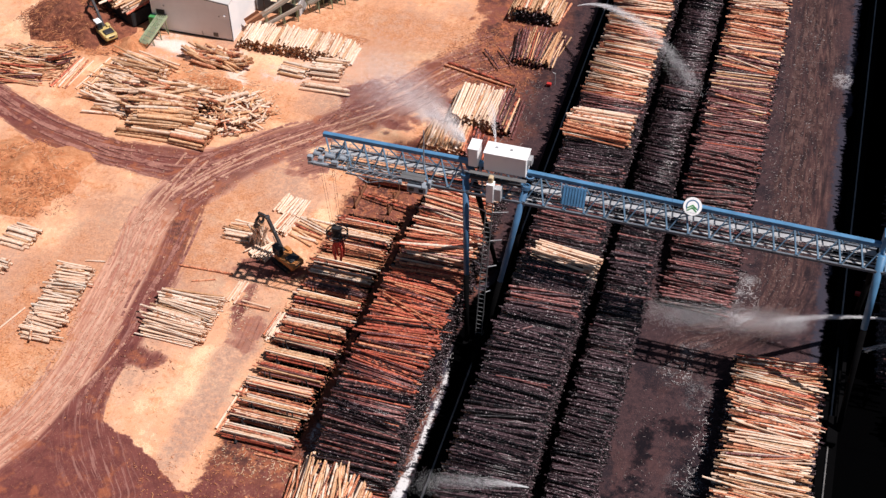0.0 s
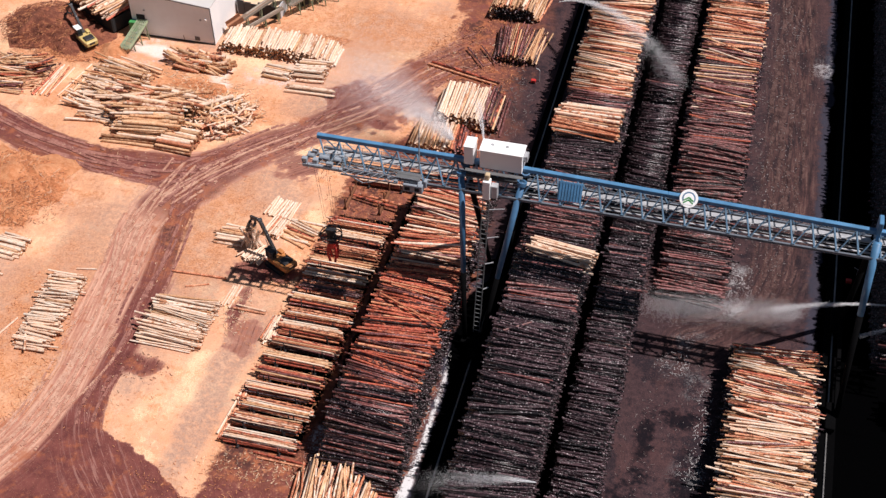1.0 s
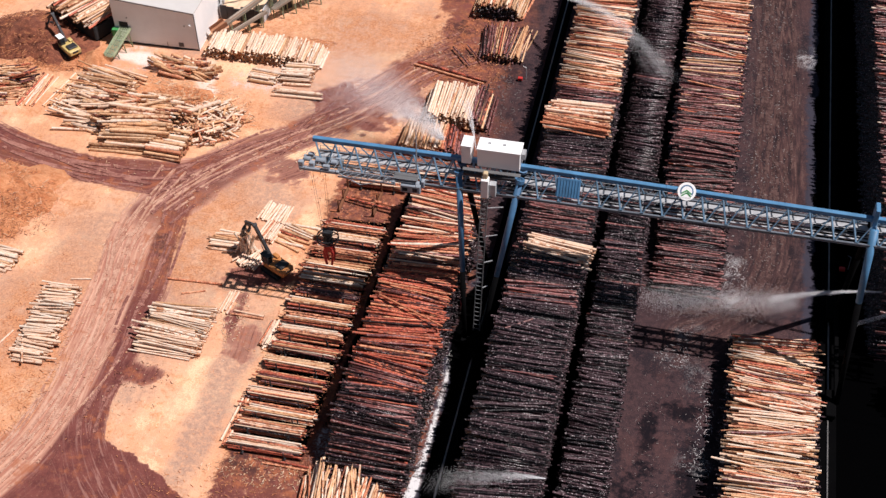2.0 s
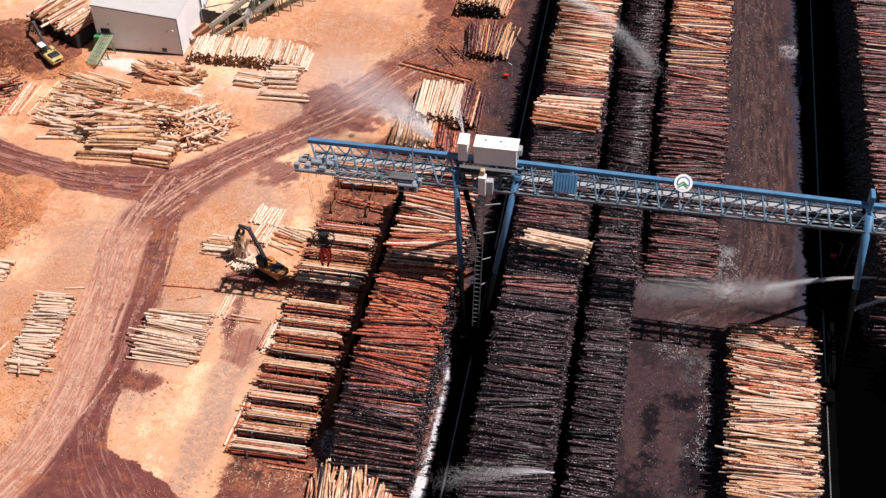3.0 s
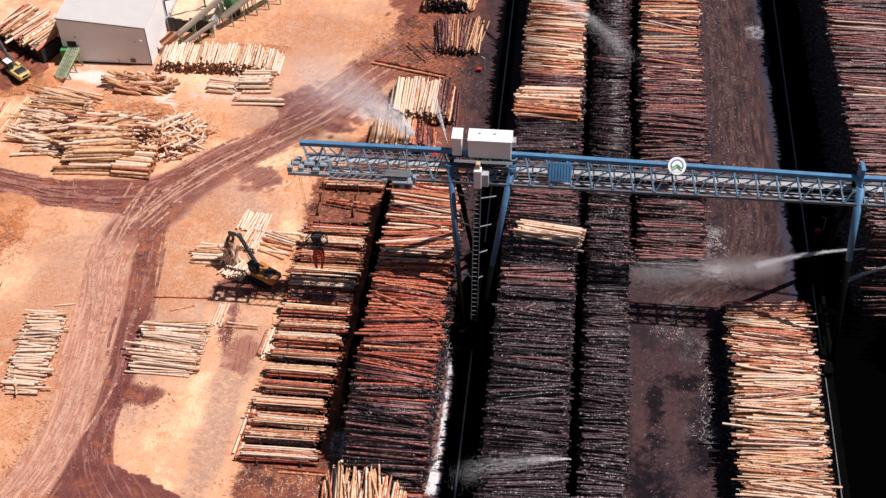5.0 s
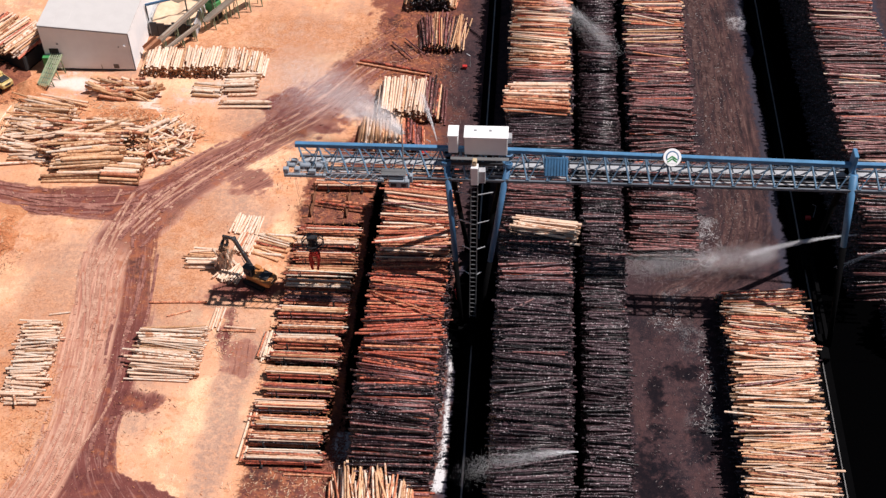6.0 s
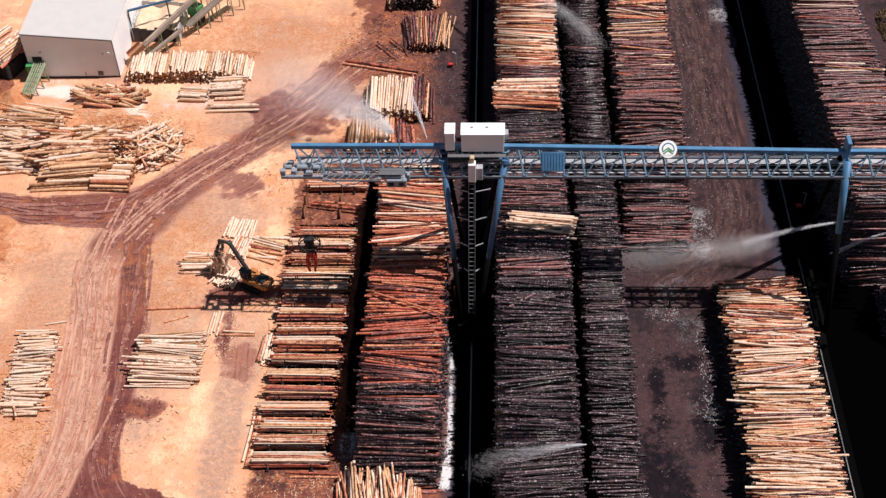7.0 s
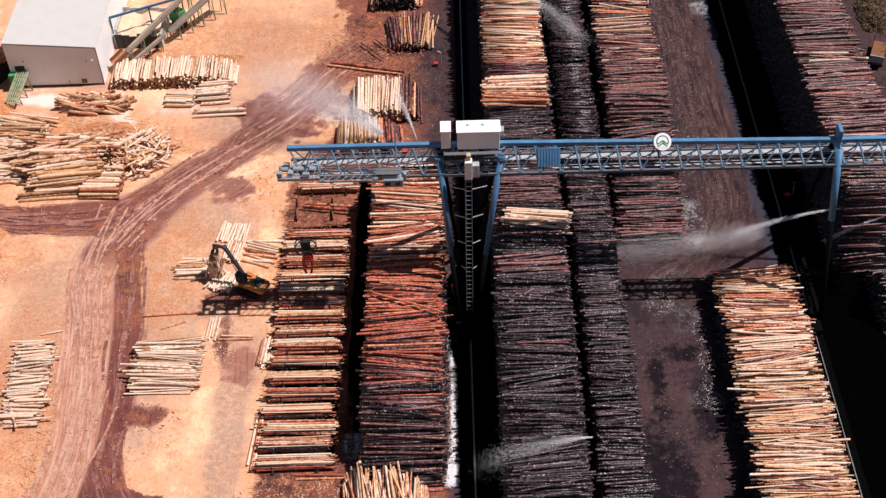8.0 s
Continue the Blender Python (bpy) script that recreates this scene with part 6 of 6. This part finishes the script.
CHIP_PALE, CHIP_ORANGE, CHIP_BROWN = chip_mat("chip_pale", (0.80, 0.62, 0.45), (0.60, 0.36, 0.2)), chip_mat("chip_orange", (0.74, 0.34, 0.155), (0.50, 0.185, 0.08)), chip_mat("chip_brown", (0.30, 0.10, 0.055), (0.13, 0.045, 0.03))
CHIP_WHITE = chip_mat("chip_white", (0.55, 0.52, 0.52), (0.30, 0.27, 0.27))
CHIP_GREY = chip_mat("chip_grey", (0.30, 0.25, 0.24), (0.10, 0.08, 0.08))
slivers("wood_litter", "pale and brown splinters scattered over the yard", [
    (-75, 120, 30, 45, 700, (0.10, 0.32), 0.3, 1.5, 0), (-75, 115, 30, 50, 900, (0.10, 0.32), 0.3, 1.5, 1), (-76, 100, 5, 30, 24, (0.2, 0.5), 1.2, 0.5, 0),
    (-64, 146, 12, 8, 20, (0.3, 1.0), 0.85, 0.25, 0), (-95, 135, 14, 4, 12, (0.3, 1.0), -0.3, 0.6, 0), (-80, 150, 9, 8, 700, (0.3, 1.6), 0.4, 1.2, 0),
    (-95, 152, 15, 10, 900, (0.4, 1.8), 0.0, 0.6, 0), (-43, 170, 9, 20, 1300, (0.15, 0.6), 0.4, 1.4, 1), (-43, 170, 9, 20, 900, (0.15, 0.6), 0.4, 1.4, 2), (-42, 165, 8, 18, 90, (0.3, 1.2), 0.4, 1.2, 0),
    (-48, 110, 6, 30, 900, (0.12, 0.55), 0.2, 1.2, 1), (-48, 110, 6, 30, 600, (0.12, 0.5), 0.2, 1.2, 2), (-42.8, 90, 1.4, 8, 500, (0.3, 1.1), 0.4, 1.2, 2), (-48, 83.5, 8, 2.2, 200, (0.15, 0.6), 0.3, 1.0, 0),
    (-52, 78, 10, 6, 300, (0.15, 0.6), 0.3, 1.2, 1), (-70, 95, 5, 3, 60, (0.2, 0.6), 0.2, 1.2, 2), (-69, 90, 4, 2, 5, (0.4, 0.9), -0.8, 0.4, 0), (-60.5, 108, 2, 5, 150, (0.2, 0.6), 0.4, 1.2, 0),
    (-88, 92, 7, 18, 700, (0.2, 0.8), 0.4, 1.2, 1), (-105, 160.6, 3.6, 3.0, 700, (0.2, 0.9), 0.4, 1.2, 1), (-110.5, 158.6, 5.5, 2.4, 700, (0.2, 0.9), 0.4, 1.2, 1), (-109, 158.8, 6, 2.6, 250, (0.2, 0.8), 0.4, 1.2, 2), (-69, 173.4, 5, 1.6, 350, (0.2, 0.9), 0.4, 1.2, 1), (-55, 140, 8, 6, 160, (0.15, 0.5), 1.2, 0.8, 2)], [CHIP_PALE, CHIP_ORANGE, CHIP_BROWN], 91)


def heap_top(cx, cy, rx, ry, h):
    return lambda x, y: 0.9 * h * max(0.0, 1 - ((x - cx) / rx) ** 2 - ((y - cy) / ry) ** 2) ** 1.2


slivers("bark_strips", "bark strips and sticks strewn over the orange heap", [(-105, 124, 11, 9, 2200, (0.2, 1.0), 0.3, 1.3, 0), (-105, 124, 11, 9, 350, (0.2, 0.9), 0.3, 1.3, 1), (-104, 124, 10, 9, 160, (0.4, 1.5), 0.3, 1.3, 2), (-100.5, 120.5, 6, 4.5, 300, (0.2, 0.7), 0.3, 1.3, 1)], [CHIP_ORANGE, CHIP_BROWN, CHIP_PALE], 92, heap_top(-105, 124, 11.5, 9.5, 2.4))
slivers("bark_strips", "branches and bark strips strewn over the high brown heap", [(-118.5, 165.0, 9.8, 8, 500, (0.3, 1.5), 0.3, 1.3, 0), (-118.5, 165.0, 9.8, 8, 1700, (0.3, 1.4), 0.3, 1.3, 1)], [CHIP_ORANGE, CHIP_BROWN], 93, heap_top(-118.5, 165.0, 10.5, 8.8, 3.5))
slivers("bark_strips", "bark strips strewn over the heap among the logs", [(-85.5, 152.8, 5.8, 4.4, 700, (0.3, 1.3), 0.3, 1.3, 0), (-85.5, 152.8, 5.8, 4.4, 300, (0.3, 1.2), 0.3, 1.3, 1)], [CHIP_ORANGE, CHIP_PALE], 94, heap_top(-85.5, 152.8, 6, 4.6, 1.5))
slivers("wet_litter", "grey and pale splinters on the wet dark soil", [
    (2, 100, 7, 22, 400, (0.1, 0.4), 0.3, 1.5, 0), (0.5, 113, 2.6, 2.6, 70, (0.15, 0.6), 0.3, 1.5, 1), (4.5, 96, 2, 3, 60, (0.15, 0.6), 0.3, 1.5, 1), (5.2, 104, 1.4, 8, 90, (0.2, 0.7), 1.2, 0.8, 1), (7, 130, 2.4, 7, 160, (0.15, 0.7), 1.2, 1.0, 1),
    (11, 170, 5, 50, 1100, (0.12, 0.45), 0.3, 1.5, 0), (9, 170, 4, 50, 200, (0.15, 0.45), 0.3, 1.5, 1), (-29.4, 98, 1.0, 14, 160, (0.2, 0.7), 0.3, 1.5, 1), (-33, 158, 3, 18, 300, (0.2, 0.8), 0.3, 1.5, 0)], [CHIP_GREY, CHIP_WHITE], 95)


# ---- east side: bush, trailer, sprinkler post ----
def bush(at, rx, ry, h, seed, label):
    """Low scrub: short stems and many small leaf clumps."""
    rs = random.Random(seed)
    bs = thing("bush", at, label, "bush")
    bm = B()
    for _ in range(22):
        a, q = rs.uniform(0, 6.28), rs.random()
        bar(bm, (rx * 0.4 * q * math.cos(a), ry * 0.4 * q * math.sin(a), 0), (rx * 0.8 * q * math.cos(a), ry * 0.8 * q * math.sin(a), h * rs.uniform(0.4, 0.9)), 0.12, 0.04, 5)
    part("stems", bm, BARK_BROWN, bs)
    vs, fs = [], []
    for _ in range(5200):
        a, q = rs.uniform(0, 6.28), math.sqrt(rs.random())
        edge = 1 + 0.35 * noise.noise(Vector((2 * math.cos(a), 2 * math.sin(a), seed)))
        x, y = rx * q * edge * math.cos(a), ry * q * edge * math.sin(a)
        if noise.noise(Vector((x * 0.9, y * 0.9, seed + 9))) < -0.22:
            continue
        z = h * (1 - q ** 2.2) * (0.75 + 0.5 * noise.noise(Vector((x * 0.7, y * 0.7, seed + 2)))) * rs.uniform(0.5, 1.0) + 0.15
        s = rs.uniform(0.10, 0.22)
        u = Vector((rs.gauss(0, 1), rs.gauss(0, 1), rs.gauss(0, 0.6))).normalized()
        w = u.cross(Vector((rs.gauss(0, 1), rs.gauss(0, 1), rs.gauss(0, 1)))).normalized()
        p = Vector((x, y, z))
        b = len(vs)
        vs += [p - u * s, p + w * s * 0.5, p + u * s, p - w * s * 0.5]
        fs.append((b, b + 1, b + 2, b + 3))
    me = bpy.data.meshes.new("leaves")
    me.from_pydata(vs, [], fs)
    me.materials.append(LEAF)
    ob = new("leaves", me)
    ob.parent = bs
    tagged(ob, "dry olive-brown leaves")


k = Mat("dry_leaf", 0.8)
k.color(k.mix(k.rnd(), (0.12, 0.082, 0.035), (0.20, 0.115, 0.06)))
LEAF = k.m
bush((47.2, 181.0, 0), 3.2, 5.5, 2.4, 5, "dry olive-brown scrub beside the deck")
bush((50.5, 192.0, 0), 4.0, 6.0, 2.8, 6, "dry olive-brown scrub farther along the deck")


def trailer():
    t = thing("flatbed_trailer", (44.6, 168.8, 0), "dark flatbed trailer with stakes beside the scrub", "trailer", turn=68)
    part("bed", box(B(), (0, 0, 1.1), (6.5, 2.4, 0.3), None, 0.04), RUST_STEEL, t)
    part("chassis", box(B(), (0, 0, 0.8), (6.0, 0.9, 0.35), None, 0.04), DARK_STEEL, t)
    part("headboard", box(B(), (-3.1, 0, 1.9), (0.15, 2.4, 1.4), None, 0.03), GREY_STEEL, t)
    for x in (-2, 0.6, 2.8):
        for y in (-1.15, 1.15):
            part("stake", box(B(), (x, y, 2.0), (0.12, 0.12, 1.6)), DARK_STEEL, t)
    for x in (-1.9, 1.4, 2.5):
        for y in (-1.0, 1.0):
            part("wheel", bar(B(), (x, y - 0.15, 0.5), (x, y + 0.15, 0.5), 1.0, 1.0, 16), BLACK, t)


trailer()


def sprinkler_post(at, label):
    p = thing("sprinkler_post", at, label, "sprinkler", "sprinkler posts")
    part("pipe", bar(B(), (0, 0, 0), (0, 0, 2.4), 0.14, 0.1, 8), GREY_STEEL, p)
    part("nozzle", bar(B(), (0, 0, 2.35), (-0.6, 0, 2.7), 0.14, 0.08, 8), GREY_STEEL, p)
    part("valve_box", box(B(), (-0.9, -0.6, 0.45), (0.8, 0.6, 0.5), None, 0.05), RED, p, "faded red valve box")
    return p


sp = sprinkler_post((23.4, 135.2, 0), "grey sprinkler pipe with a faded red valve box by the rail")
copy_thing(sp, pose(-35.0, 147.6, 0))
copy_thing(sp, pose(-29.9, 170.5, 0))


# ---- water from the sprinklers ----
k = Mat("water_drops", 0.3, 0, 0.6)
k.color((0.9, 0.9, 0.92))
WATER = k.m


def water_spray(label, nozzle, land, rise, n, spread, drift, seed, size=(0.012, 0.034), widen=1.3):
    """Drops thrown in an arc from nozzle to land; the jet widens into veils and thins out with drift."""
    rg = np.random.default_rng(seed)
    u = rg.random(n) ** 1.2
    a, b = np.array(nozzle), np.array(land)
    p = a + (b - a) * u[:, None]
    p[:, 2] += 4 * rise * u * (1 - u)
    w = spread * (0.03 + u ** widen)
    veil = rg.integers(0, 9, n)
    push = rg.normal(0, 1, (9, 3)) * (1.0, 1.0, 0.5)
    p += push[veil] * w[:, None] * 0.9 + rg.normal(0, 1, (n, 3)) * (w * 0.55)[:, None] * (1, 1, 0.6)
    p += np.array(drift) * (u * u * rg.random(n))[:, None]
    p[:, 2] = np.where(p[:, 2] < 0.1, rg.uniform(0.1, 1.2, n), p[:, 2])
    s = rg.uniform(*size, n)[:, None]
    d1 = rg.normal(0, 1, (n, 3))
    d1 /= np.linalg.norm(d1, axis=1)[:, None]
    d2 = np.cross(d1, rg.normal(0, 1, (n, 3)))
    d2 /= np.linalg.norm(d2, axis=1)[:, None]
    V = np.stack([p + d1 * s, p - d1 * s * 0.5 + d2 * s * 0.9, p - d1 * s * 0.5 - d2 * s * 0.9], 1).reshape(-1, 3)
    F = np.arange(n * 3).reshape(-1, 3)
    me = bpy.data.meshes.new("water_spray")
    me.vertices.add(len(V))
    me.vertices.foreach_set("co", V.ravel().astype(np.float32))
    me.loops.add(F.size)
    me.loops.foreach_set("vertex_index", F.ravel())
    me.polygons.add(len(F))
    me.polygons.foreach_set("loop_start", np.arange(len(F)) * 3)
    me.update(calc_edges=True)
    me.materials.append(WATER)
    return tagged(new("water_spray", me), label, "water spray", kind="stuff")


water_spray("white sprinkler mist drifting over the dark track", (-39.5, 148.2, 3.4), (-57.5, 152.0, 4.0), 4.5, 290000, 2.9, (-2, 8, 5), 1, (0.009, 0.025), 0.6)
water_spray("narrow white jet rising from a sprinkler beside the piles", (-33.9, 147.4, 2.6), (-37.0, 155.5, 5.0), 0.8, 26000, 0.35, (-1, 1, 0.3), 6, (0.010, 0.024), 1.2)
water_spray("white sprinkler jet falling on the far decks", (-29.8, 186.0, 6.0), (-8.5, 167.0, 9.0), 4.5, 70000, 1.1, (3, -3, -1), 2, (0.012, 0.030))
water_spray("thin white sprinkler jet arching over the crane rail", (29.5, 121.5, 10.2), (12.5, 122.6, 4.4), 1.0, 50000, 0.32, (-1, 0, -0.6), 3, (0.010, 0.024), 1.2)
water_spray("thin white jet falling beside the high deck", (36.5, 119.5, 11.6), (23.0, 117.5, 7.6), 1.0, 22000, 0.16, (-0.4, 0, -0.3), 7, (0.010, 0.022), 1.1)
water_spray("white sprinkler mist blown low over the wet track", (15.0, 122.4, 4.6), (-3.5, 121.8, 1.2), 0.2, 75000, 1.9, (-3, 1.2, 0.6), 5, (0.010, 0.024), 0.12)
water_spray("white sprinkler jet over the near dark deck", (-12.6, 82.2, 11.4), (-24.0, 80.5, 9.5), 0.9, 17000, 1.0, (-2, -1, 0.4), 4, (0.012, 0.028), 1.2)
